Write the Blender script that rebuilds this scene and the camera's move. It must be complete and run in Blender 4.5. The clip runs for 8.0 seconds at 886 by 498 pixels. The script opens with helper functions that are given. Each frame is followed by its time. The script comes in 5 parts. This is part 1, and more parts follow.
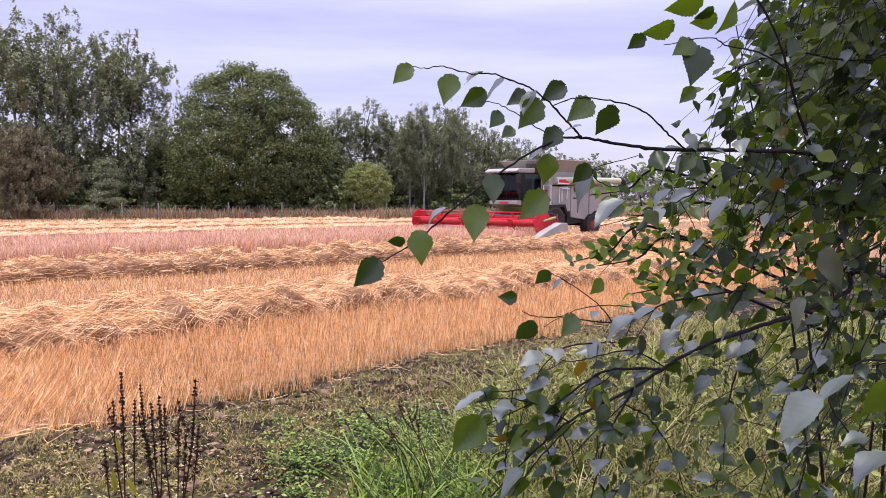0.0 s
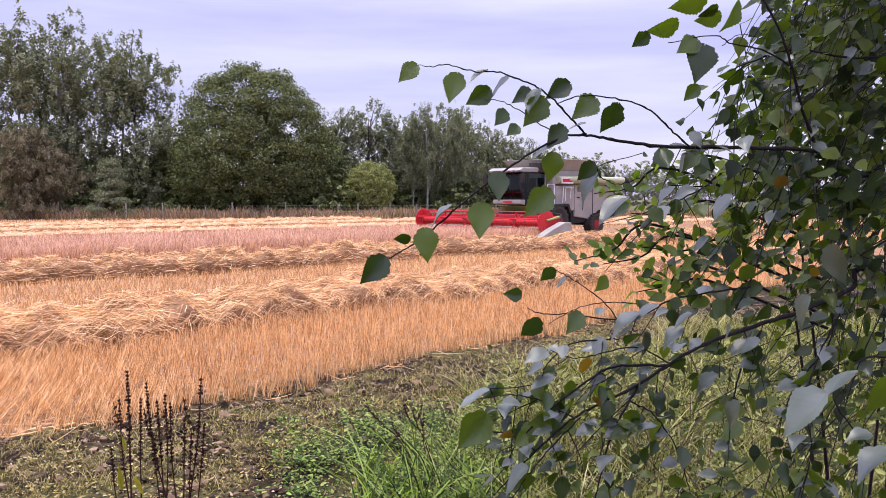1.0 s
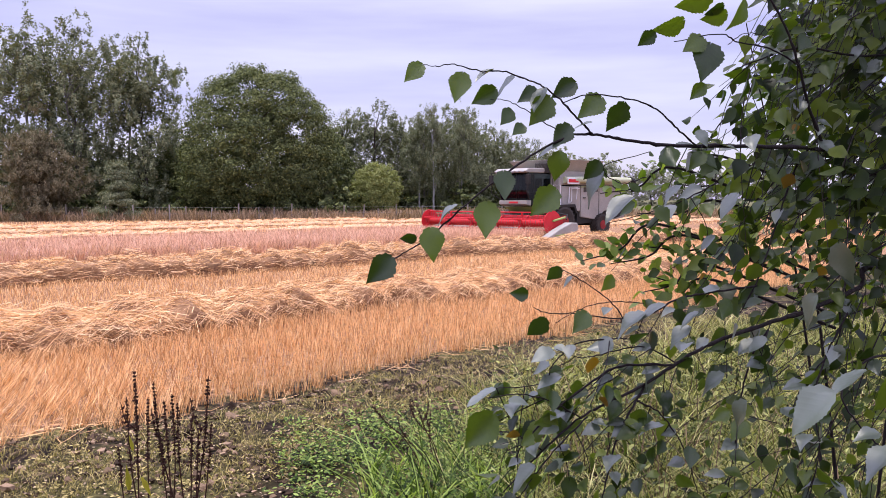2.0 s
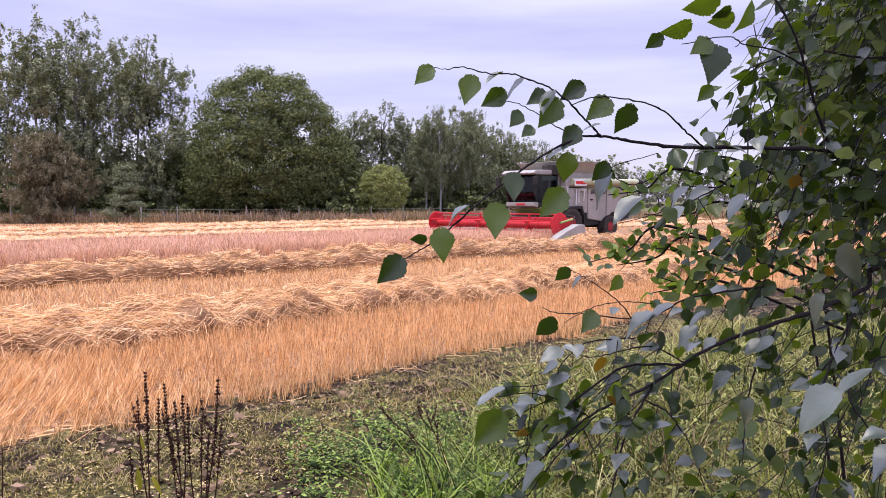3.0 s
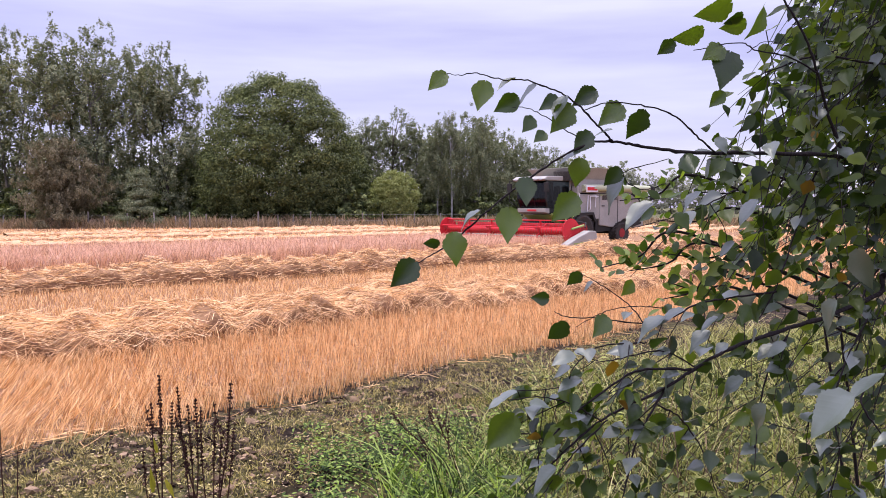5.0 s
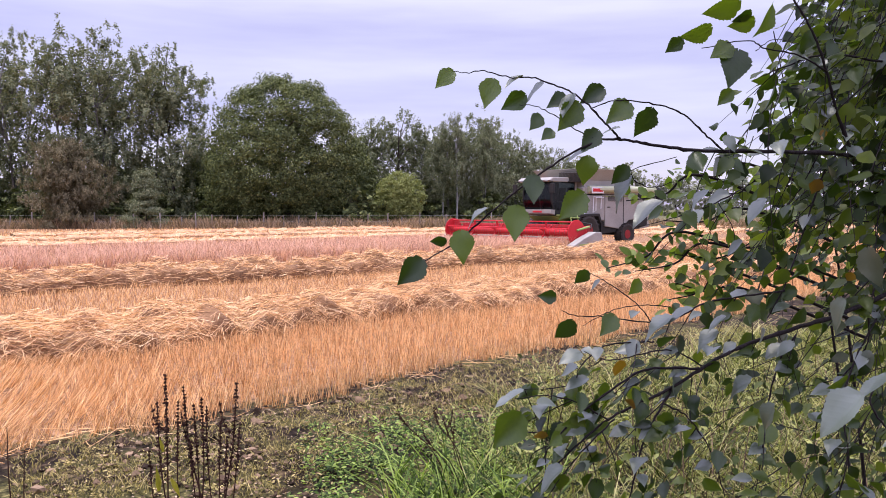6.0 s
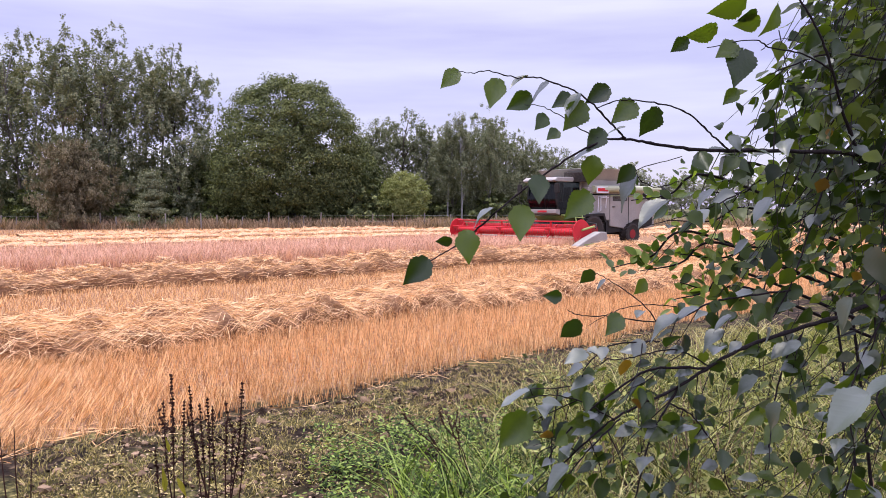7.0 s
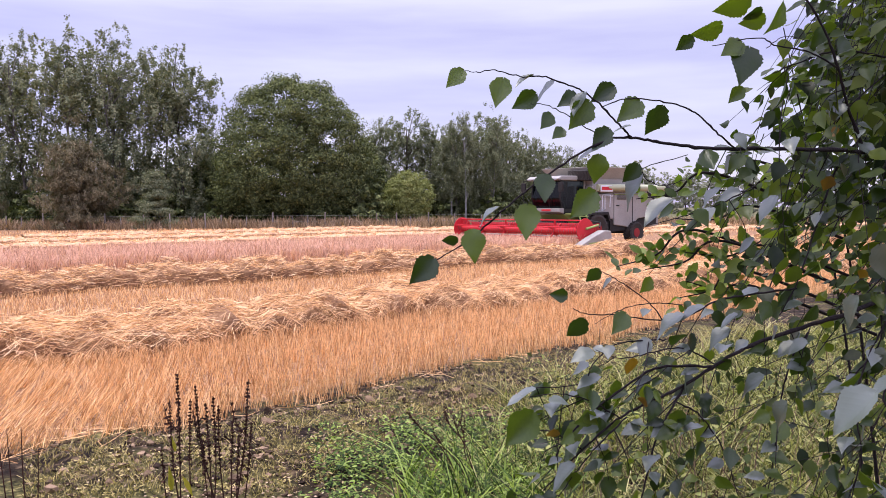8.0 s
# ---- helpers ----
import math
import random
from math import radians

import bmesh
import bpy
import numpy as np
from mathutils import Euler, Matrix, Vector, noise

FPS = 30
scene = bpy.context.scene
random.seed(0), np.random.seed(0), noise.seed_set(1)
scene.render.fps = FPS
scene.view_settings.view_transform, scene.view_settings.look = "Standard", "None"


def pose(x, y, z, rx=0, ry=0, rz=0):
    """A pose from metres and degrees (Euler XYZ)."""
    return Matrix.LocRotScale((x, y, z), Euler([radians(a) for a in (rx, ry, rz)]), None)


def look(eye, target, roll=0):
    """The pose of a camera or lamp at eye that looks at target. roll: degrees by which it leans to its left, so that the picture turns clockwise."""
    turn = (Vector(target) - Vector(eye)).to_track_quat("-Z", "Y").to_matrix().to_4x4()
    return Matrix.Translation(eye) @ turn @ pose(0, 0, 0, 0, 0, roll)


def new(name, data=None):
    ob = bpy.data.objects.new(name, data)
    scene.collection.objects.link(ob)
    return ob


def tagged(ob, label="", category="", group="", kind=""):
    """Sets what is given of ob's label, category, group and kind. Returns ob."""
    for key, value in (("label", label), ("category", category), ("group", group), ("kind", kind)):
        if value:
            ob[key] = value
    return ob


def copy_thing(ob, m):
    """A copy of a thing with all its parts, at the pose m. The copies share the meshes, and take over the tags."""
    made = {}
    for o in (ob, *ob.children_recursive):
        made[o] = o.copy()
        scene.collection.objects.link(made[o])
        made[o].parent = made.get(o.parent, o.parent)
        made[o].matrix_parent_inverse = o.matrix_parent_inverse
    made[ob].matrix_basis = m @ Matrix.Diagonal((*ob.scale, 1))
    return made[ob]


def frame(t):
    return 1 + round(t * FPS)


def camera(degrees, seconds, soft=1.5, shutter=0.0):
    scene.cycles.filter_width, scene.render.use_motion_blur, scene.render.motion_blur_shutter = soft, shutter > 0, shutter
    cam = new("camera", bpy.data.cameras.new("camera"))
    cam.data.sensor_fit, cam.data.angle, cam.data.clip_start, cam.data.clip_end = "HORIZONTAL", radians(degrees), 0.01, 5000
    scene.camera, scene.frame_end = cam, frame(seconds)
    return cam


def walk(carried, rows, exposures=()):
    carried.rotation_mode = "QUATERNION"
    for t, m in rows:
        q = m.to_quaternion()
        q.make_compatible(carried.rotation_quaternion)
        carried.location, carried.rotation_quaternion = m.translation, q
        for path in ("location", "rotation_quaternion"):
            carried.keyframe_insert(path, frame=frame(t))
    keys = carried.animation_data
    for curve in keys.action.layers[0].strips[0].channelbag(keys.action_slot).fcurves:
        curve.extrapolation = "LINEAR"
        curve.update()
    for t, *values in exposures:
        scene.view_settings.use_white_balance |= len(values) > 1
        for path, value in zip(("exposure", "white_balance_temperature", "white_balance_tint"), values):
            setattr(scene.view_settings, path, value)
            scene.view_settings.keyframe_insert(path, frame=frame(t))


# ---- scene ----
cam = camera(58.3, 8.0, 0.55)
PATH = [
    (0, (0.003, -0.044, 1.903), (0.004, 1.952, 1.778), 0.1),
    (0.5, (0.001, -0.048, 1.901), (-0.002, 1.948, 1.774), 0.0),
    (1, (0.0, -0.051, 1.9), (-0.008, 1.945, 1.774), -0.0),
    (1.5, (0.001, -0.048, 1.899), (-0.014, 1.948, 1.774), -0.1),
    (3, (-0.004, -0.066, 1.897), (-0.045, 1.93, 1.778), -0.2),
    (3.5, (-0.005, -0.071, 1.896), (-0.054, 1.925, 1.781), -0.2),
    (4, (-0.004, -0.075, 1.894), (-0.061, 1.922, 1.783), -0.1),
    (4.5, (-0.005, -0.077, 1.896), (-0.068, 1.919, 1.789), -0.1),
    (6, (-0.009, -0.074, 1.89), (-0.091, 1.922, 1.789), 0.0),
    (6.5, (-0.01, -0.075, 1.889), (-0.099, 1.92, 1.788), -0.0),
    (7, (-0.01, -0.076, 1.89), (-0.104, 1.919, 1.789), -0.1),
    (7.5, (-0.01, -0.08, 1.893), (-0.11, 1.915, 1.791), -0.3),
    (8, (-0.013, -0.078, 1.89), (-0.117, 1.917, 1.787), -0.3),
]
walk(cam, [(t, look(eye, target, roll)) for t, eye, target, roll in PATH])

# ---- world and sun: bright overcast ----
world = bpy.data.worlds.new("overcast_sky")
scene.world = world
world.use_nodes = True
wn, wl = world.node_tree.nodes, world.node_tree.links
wn.clear()
w_out, w_bg = wn.new("ShaderNodeOutputWorld"), wn.new("ShaderNodeBackground")
w_co, w_map, w_sep = wn.new("ShaderNodeTexCoord"), wn.new("ShaderNodeMapping"), wn.new("ShaderNodeSeparateXYZ")
w_noise, w_ramp = wn.new("ShaderNodeTexNoise"), wn.new("ShaderNodeValToRGB")
w_sky, w_mix, w_up, w_mul = wn.new("ShaderNodeTexSky"), wn.new("ShaderNodeMixRGB"), wn.new("ShaderNodeMapRange"), wn.new("ShaderNodeMixRGB")
w_sky.sky_type, w_sky.sun_disc = "NISHITA", False
w_sky.sun_elevation, w_sky.sun_rotation = radians(75), radians(256)
w_map.inputs["Scale"].default_value = (1.3, 1.3, 11.0)
w_map.inputs["Rotation"].default_value = (0.0, 0.05, 0.0)
w_noise.inputs["Scale"].default_value, w_noise.inputs["Detail"].default_value, w_noise.inputs["Roughness"].default_value = 1.5, 5.0, 0.5
w_ramp.color_ramp.elements[0].position, w_ramp.color_ramp.elements[0].color = 0.36, (0.53, 0.45, 0.82, 1)
w_ramp.color_ramp.elements[1].position, w_ramp.color_ramp.elements[1].color = 0.66, (0.81, 0.735, 0.95, 1)
w_up.inputs["From Min"].default_value, w_up.inputs["From Max"].default_value = 0.22, 1.0
w_up.inputs["To Min"].default_value, w_up.inputs["To Max"].default_value = 1.0, 4.2
w_mix.inputs[0].default_value = 0.93
w_mul.blend_type, w_mul.inputs[0].default_value = "MULTIPLY", 1.0
wl.new(w_co.outputs["Generated"], w_map.inputs["Vector"])
wl.new(w_map.outputs["Vector"], w_noise.inputs["Vector"])
wl.new(w_noise.outputs["Fac"], w_ramp.inputs["Fac"])
wl.new(w_sky.outputs["Color"], w_mix.inputs[1])
wl.new(w_ramp.outputs["Color"], w_mix.inputs[2])
wl.new(w_co.outputs["Generated"], w_sep.inputs["Vector"])
wl.new(w_sep.outputs["Z"], w_up.inputs["Value"])
wl.new(w_mix.outputs["Color"], w_mul.inputs[1])
wl.new(w_up.outputs["Result"], w_mul.inputs[2])
wl.new(w_mul.outputs["Color"], w_bg.inputs["Color"])
wl.new(w_bg.outputs["Background"], w_out.inputs["Surface"])
w_bg.inputs["Strength"].default_value = 0.86

sun = new("sun", bpy.data.lights.new("sun", "SUN"))
sun.data.energy, sun.data.angle, sun.data.color = 3.1, radians(11), (1.0, 0.93, 0.84)
sun.matrix_world = look((-6, -1.5, 24), (0, 0, 0))
scene.view_settings.exposure = 0.0

# ---- materials ----
def surface(name, colors, rough=0.7, scale=4.0, bump=0.2, rand="island", through_light=0.0, spec=0.15, metal=0.0, detail_scale=40.0, rand_amount=0.6, ior=1.5):
    """A node material: colours run over two noises and a random value per piece; bump from the finer noise."""
    m = bpy.data.materials.new(name)
    m.use_nodes = True
    n, l = m.node_tree.nodes, m.node_tree.links
    b = n["Principled BSDF"]
    out = n["Material Output"]
    co = n.new("ShaderNodeTexCoord")
    geo = n.new("ShaderNodeNewGeometry")
    big, fine = n.new("ShaderNodeTexNoise"), n.new("ShaderNodeTexNoise")
    big.inputs["Scale"].default_value, big.inputs["Detail"].default_value = scale, 4.0
    fine.inputs["Scale"].default_value, fine.inputs["Detail"].default_value = detail_scale, 5.0
    for t in (big, fine):
        l.new(geo.outputs["Position"] if rand == "island" else co.outputs["Object"], t.inputs["Vector"])
    mean = n.new("ShaderNodeMath")
    mean.operation = "ADD"
    half = n.new("ShaderNodeMath")
    half.operation, half.inputs[1].default_value = "MULTIPLY", 0.5
    l.new(big.outputs["Fac"], mean.inputs[0])
    l.new(fine.outputs["Fac"], mean.inputs[1])
    l.new(mean.outputs["Value"], half.inputs[0])
    last = half.outputs["Value"]
    if rand:
        pick = geo.outputs["Random Per Island"]
        if rand == "object":
            info = n.new("ShaderNodeObjectInfo")
            pick = info.outputs["Random"]
        blend = n.new("ShaderNodeMix")
        blend.inputs[0].default_value = rand_amount
        l.new(last, blend.inputs[2])
        l.new(pick, blend.inputs[3])
        last = blend.outputs[0]
    ramp = n.new("ShaderNodeValToRGB")
    el = ramp.color_ramp.elements
    while len(el) < len(colors):
        el.new(0.5)
    for i, c in enumerate(colors):
        el[i].position = 0.22 + 0.56 * i / max(1, len(colors) - 1)
        el[i].color = (*c, 1)
    l.new(last, ramp.inputs["Fac"])
    l.new(ramp.outputs["Color"], b.inputs["Base Color"])
    b.inputs["Roughness"].default_value, b.inputs["Metallic"].default_value = rough, metal
    b.inputs["Specular IOR Level"].default_value, b.inputs["IOR"].default_value = spec, ior
    if bump:
        bp = n.new("ShaderNodeBump")
        bp.inputs["Strength"].default_value, bp.inputs["Distance"].default_value = bump, 0.02
        l.new(fine.outputs["Fac"], bp.inputs["Height"])
        l.new(bp.outputs["Normal"], b.inputs["Normal"])
    if through_light:
        tr, mx = n.new("ShaderNodeBsdfTranslucent"), n.new("ShaderNodeMixShader")
        tint = n.new("ShaderNodeMixRGB")
        tint.blend_type, tint.inputs[0].default_value, tint.inputs[2].default_value = "MULTIPLY", 1.0, (1.6, 1.7, 0.7, 1)
        l.new(ramp.outputs["Color"], tint.inputs[1])
        l.new(tint.outputs["Color"], tr.inputs["Color"])
        mx.inputs[0].default_value = through_light
        l.new(b.outputs[0], mx.inputs[1])
        l.new(tr.outputs[0], mx.inputs[2])
        l.new(mx.outputs[0], out.inputs["Surface"])
    return m


M = {}
M["stubble"] = surface("stubble_straw", [(0.30, 0.14, 0.05), (0.78, 0.44, 0.185), (0.98, 0.65, 0.33)], 0.6, 0.6, 0.0, through_light=0.05, spec=0.25, rand_amount=0.75)
M["straw"] = surface("swath_straw", [(0.22, 0.105, 0.045), (0.86, 0.53, 0.26), (0.98, 0.70, 0.40)], 0.6, 0.8, 0.0, through_light=0.05, spec=0.25, rand_amount=0.75)
# shade inside the straw is put into this dark brown
M["mound"] = surface("shaded_straw_mat", [(0.05, 0.025, 0.014), (0.23, 0.125, 0.062), (0.52, 0.31, 0.165)], 0.8, 2.0, 0.8, rand="", detail_scale=22.0)
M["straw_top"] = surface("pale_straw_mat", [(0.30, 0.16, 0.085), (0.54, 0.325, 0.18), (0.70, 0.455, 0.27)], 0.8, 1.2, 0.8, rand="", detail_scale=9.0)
M["barley"] = surface("ripe_barley", [(0.26, 0.13, 0.085), (0.68, 0.41, 0.295), (0.88, 0.62, 0.46)], 0.7, 0.8, 0.0, through_light=0.12, rand_amount=0.5)
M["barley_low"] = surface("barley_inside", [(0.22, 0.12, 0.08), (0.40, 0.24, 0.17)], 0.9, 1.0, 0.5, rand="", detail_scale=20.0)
M["oak_leaf"] = surface("oak_foliage", [(0.024, 0.034, 0.014), (0.085, 0.106, 0.040), (0.245, 0.258, 0.094)], 0.7, 0.35, 0.0, through_light=0.15, spec=0.15, rand_amount=0.4)
M["birch_leaf"] = surface("far_birch_foliage", [(0.054, 0.068, 0.038), (0.155, 0.172, 0.098), (0.31, 0.31, 0.18)], 0.7, 0.3, 0.0, through_light=0.15, spec=0.15, rand_amount=0.4)
# distance haze is mixed into this pale grey-green leaf colour
M["distant_leaf"] = surface("haze_toned_foliage", [(0.20, 0.21, 0.16), (0.30, 0.31, 0.235), (0.38, 0.38, 0.29)], 0.8, 0.3, 0.0, through_light=0.15, spec=0.1, rand_amount=0.4)
M["pale_leaf"] = surface("pale_foliage", [(0.10, 0.125, 0.042), (0.19, 0.215, 0.075), (0.30, 0.30, 0.11)], 0.7, 0.4, 0.0, through_light=0.2, spec=0.15, rand_amount=0.4)
M["thorn_leaf"] = surface("hawthorn_foliage", [(0.056, 0.050, 0.031), (0.15, 0.130, 0.078), (0.28, 0.24, 0.145)], 0.8, 0.5, 0.0, through_light=0.12, spec=0.1, rand_amount=0.4)
M["bark"] = surface("dark_bark", [(0.035, 0.028, 0.022), (0.09, 0.075, 0.06)], 0.9, 3.0, 0.8, rand="", detail_scale=25.0)
M["birch_bark"] = surface("birch_bark", [(0.04, 0.036, 0.032), (0.13, 0.12, 0.105), (0.28, 0.26, 0.24)], 0.8, 2.0, 0.4, rand="", detail_scale=12.0)
M["white_bark"] = surface("white_birch_bark", [(0.08, 0.075, 0.07), (0.24, 0.235, 0.22), (0.38, 0.37, 0.35)], 0.8, 2.0, 0.4, rand="", detail_scale=12.0)
M["dry_grass"] = surface("dry_margin_grass", [(0.12, 0.088, 0.055), (0.29, 0.20, 0.125), (0.46, 0.33, 0.22)], 0.8, 0.4, 0.0, through_light=0.15)
M["post"] = surface("weathered_post", [(0.16, 0.14, 0.12), (0.32, 0.29, 0.26)], 0.9, 4.0, 0.5, rand="object")
M["wire"] = surface("fence_wire", [(0.20, 0.20, 0.20), (0.30, 0.30, 0.29)], 0.5, 5.0, 0.0, rand="", metal=0.8)


def ground_material():
    """Field soil with straw litter beyond the headland's edge, mossy earth and grass on this side of it."""
    m = bpy.data.materials.new("field_and_headland")
    m.use_nodes = True
    n, l = m.node_tree.nodes, m.node_tree.links
    b = n["Principled BSDF"]
    b.inputs["Roughness"].default_value, b.inputs["Specular IOR Level"].default_value = 0.95, 0.1
    geo = n.new("ShaderNodeNewGeometry")

    def noise_at(scale, detail=5.0):
        t = n.new("ShaderNodeTexNoise")
        t.inputs["Scale"].default_value, t.inputs["Detail"].default_value = scale, detail
        l.new(geo.outputs["Position"], t.inputs["Vector"])
        return t.outputs["Fac"]

    def ramp_of(fac, stops):
        r = n.new("ShaderNodeValToRGB")
        while len(r.color_ramp.elements) < len(stops):
            r.color_ramp.elements.new(0.5)
        for e, (p, c) in zip(r.color_ramp.elements, stops):
            e.position, e.color = p, (*c, 1)
        l.new(fac, r.inputs["Fac"])
        return r.outputs["Color"]

    def mixed(fac, a, c):
        x = n.new("ShaderNodeMixRGB")
        l.new(fac, x.inputs[0])
        l.new(a, x.inputs[1])
        l.new(c, x.inputs[2])
        return x.outputs["Color"]

    field = ramp_of(noise_at(14.0, 8.0), [(0.3, (0.07, 0.038, 0.022)), (0.5, (0.24, 0.135, 0.07)), (0.7, (0.50, 0.30, 0.165))])
    earth = ramp_of(noise_at(9.0, 8.0), [(0.34, (0.006, 0.004, 0.0025)), (0.54, (0.024, 0.016, 0.010)), (0.72, (0.18, 0.125, 0.072))])
    moss = ramp_of(noise_at(20.0, 6.0), [(0.34, (0.011, 0.011, 0.004)), (0.56, (0.090, 0.080, 0.028)), (0.72, (0.30, 0.245, 0.095))])
    patch = n.new("ShaderNodeMapRange")
    patch.inputs["From Min"].default_value, patch.inputs["From Max"].default_value = 0.45, 0.6
    l.new(noise_at(1.3, 6.0), patch.inputs["Value"])
    verge = mixed(patch.outputs["Result"], earth, moss)
    across = n.new("ShaderNodeVectorMath")
    across.operation, across.inputs[1].default_value = "DOT_PRODUCT", (-0.729, 0.683, 0)
    l.new(geo.outputs["Position"], across.inputs[0])
    wob = n.new("ShaderNodeMath")
    wob.operation = "MULTIPLY_ADD"
    wob.inputs[1].default_value = 0.6
    l.new(noise_at(2.5), wob.inputs[0])
    l.new(across.outputs["Value"], wob.inputs[2])
    edge = n.new("ShaderNodeMapRange")
    edge.inputs["From Min"].default_value, edge.inputs["From Max"].default_value = 6.95, 7.25
    l.new(wob.outputs["Value"], edge.inputs["Value"])
    far = n.new("ShaderNodeSeparateXYZ")
    l.new(geo.outputs["Position"], far.inputs[0])
    meadow = ramp_of(noise_at(0.6), [(0.3, (0.06, 0.07, 0.03)), (0.7, (0.16, 0.14, 0.07))])
    beyond = n.new("ShaderNodeMapRange")
    beyond.inputs["From Min"].default_value, beyond.inputs["From Max"].default_value = 73.0, 75.0
    l.new(far.outputs["Y"], beyond.inputs["Value"])
    col = mixed(edge.outputs["Result"], verge, field)
    l.new(mixed(beyond.outputs["Result"], col, meadow), b.inputs["Base Color"])
    bp = n.new("ShaderNodeBump")
    bp.inputs["Strength"].default_value, bp.inputs["Distance"].default_value = 0.8, 0.04
    l.new(noise_at(18.0, 8.0), bp.inputs["Height"])
    l.new(bp.outputs["Normal"], b.inputs["Normal"])
    return m


M["ground"] = ground_material()

# ---- mesh tools ----
rng = np.random.default_rng(7)
ROW, OFF = np.array([0.743, 0.669]), np.array([-0.669, 0.743])


def plan(s, q):
    """Field coordinates to x and y: s metres along the rows, q metres across them."""
    return np.stack([s * ROW[0] + q * OFF[0], s * ROW[1] + q * OFF[1]], -1)


def raw_mesh(name, verts, quads, material, smooth=False):
    """A mesh from arrays of corners and of quads (or triangles)."""
    me = bpy.data.meshes.new(name)
    verts, quads = np.asarray(verts, np.float32), np.asarray(quads, np.int32)
    k = quads.shape[1]
    me.vertices.add(len(verts))
    me.vertices.foreach_set("co", verts.ravel())
    me.loops.add(quads.size)
    me.loops.foreach_set("vertex_index", quads.ravel())
    me.polygons.add(len(quads))
    me.polygons.foreach_set("loop_start", np.arange(0, quads.size, k, dtype=np.int32))
    me.polygons.foreach_set("loop_total", np.full(len(quads), k, np.int32))
    me.polygons.foreach_set("use_smooth", np.full(len(quads), smooth))
    me.update(calc_edges=True)
    me.materials.append(material)
    return me


def ribbons(pts, half, side):
    """Corners and quads of ribbons: pts (N, k, 3), half widths (N, k), side vectors (N, 3)."""
    n, k, _ = pts.shape
    off = side[:, None, :] * half[..., None]
    v = np.stack([pts - off, pts + off], 2).reshape(-1, 3)
    base = (np.arange(n) * 2 * k)[:, None] + (np.arange(k - 1) * 2)[None]
    q = np.stack([base, base + 1, base + 3, base + 2], -1).reshape(-1, 4)
    return v, q


def unit(v):
    return v / np.maximum(np.linalg.norm(v, axis=-1, keepdims=True), 1e-9)


def stalks(xy, z0, height, lean, width, r, k=2, droop=0.0, heading=None):
    """Upright stalks with a random lean, or one that follows heading (radians), as ribbons."""
    n = len(xy)
    a = r.uniform(0, 2 * math.pi, n)
    b = r.uniform(0, 2 * math.pi, n) if heading is None else heading
    side = np.stack([np.cos(a), np.sin(a), np.zeros(n)], -1)
    way = np.stack([np.cos(b), np.sin(b), np.zeros(n)], -1) * (lean * height)[:, None]
    f = np.linspace(0, 1, k)
    pts = np.zeros((n, k, 3))
    pts[:, :, :2] = xy[:, None]
    pts[:, :, 2] = z0[:, None] + height[:, None] * (f - droop * f ** 3)[None]
    pts += way[:, None] * (f ** 1.5)[None, :, None]
    half = width[:, None] * np.linspace(1, 0.55, k)[None] / 2
    return ribbons(pts, half, side)


def cards(c, size, r, lift=0.4, thin=False, outward=None):
    """Small folded leaf faces at the places c, turned at random but more often facing up, or outward from their clump."""
    n = len(c)
    nrm = r.normal(size=(n, 3)) * (1.0 if outward is None else 0.55)
    if outward is not None:
        nrm += unit(outward)
    nrm[:, 2] += lift
    nrm = unit(nrm)
    u = unit(np.cross(nrm, r.normal(size=(n, 3))))
    w = np.cross(nrm, u)
    s = size[:, None]
    if thin:
        v = np.stack([c - u * s * 0.6, c + w * s * 0.5 + u * s * 0.3, c - w * s * 0.5 + u * s * 0.45], 1).reshape(-1, 3)
        return v, np.arange(3 * n).reshape(-1, 3)
    v = np.stack([c - u * s * 0.6, c + w * s * 0.38 + nrm * s * 0.1, c + u * s * 0.6, c - w * s * 0.38 + nrm * s * 0.1], 1).reshape(-1, 3)
    return v, np.arange(4 * n).reshape(-1, 4)


def joined(*sets):
    vs, qs, at = [], [], 0
    for v, q in sets:
        vs.append(v)
        qs.append(q + at)
        at += len(v)
    return np.concatenate(vs), np.concatenate(qs)


def tube(points, radii, sides=6):
    """Corners and quads of a tapered tube along points."""
    p, rad = np.asarray(points, float), np.asarray(radii, float)
    t = unit(np.gradient(p, axis=0))
    ref = np.array([0.31, 0.17, 0.93]) if abs(t[0, 2]) < 0.85 else np.array([0.9, 0.3, 0.1])
    a = unit(np.cross(t, ref))
    b = np.cross(t, a)
    ang = np.linspace(0, 2 * math.pi, sides, endpoint=False)
    ring = np.cos(ang)[None, :, None] * a[:, None] + np.sin(ang)[None, :, None] * b[:, None]
    v = (p[:, None] + ring * rad[:, None, None]).reshape(-1, 3)
    i, j = np.meshgrid(np.arange(len(p) - 1), np.arange(sides), indexing="ij")
    q = np.stack([i * sides + j, i * sides + (j + 1) % sides, (i + 1) * sides + (j + 1) % sides, (i + 1) * sides + j], -1).reshape(-1, 4)
    return v, q


def smooth_line(points, steps=6):
    """A Catmull-Rom line through a few points."""
    p = np.asarray(points, float)
    p = np.concatenate([[2 * p[0] - p[1]], p, [2 * p[-1] - p[-2]]])
    out = []
    for i in range(1, len(p) - 2):
        for f in np.linspace(0, 1, steps, endpoint=False):
            a, b, c, d = p[i - 1:i + 3]
            out.append(0.5 * (2 * b + (c - a) * f + (2 * a - 5 * b + 4 * c - d) * f * f + (3 * b - a - 3 * c + d) * f ** 3))
    out.append(p[-2])
    return np.array(out)


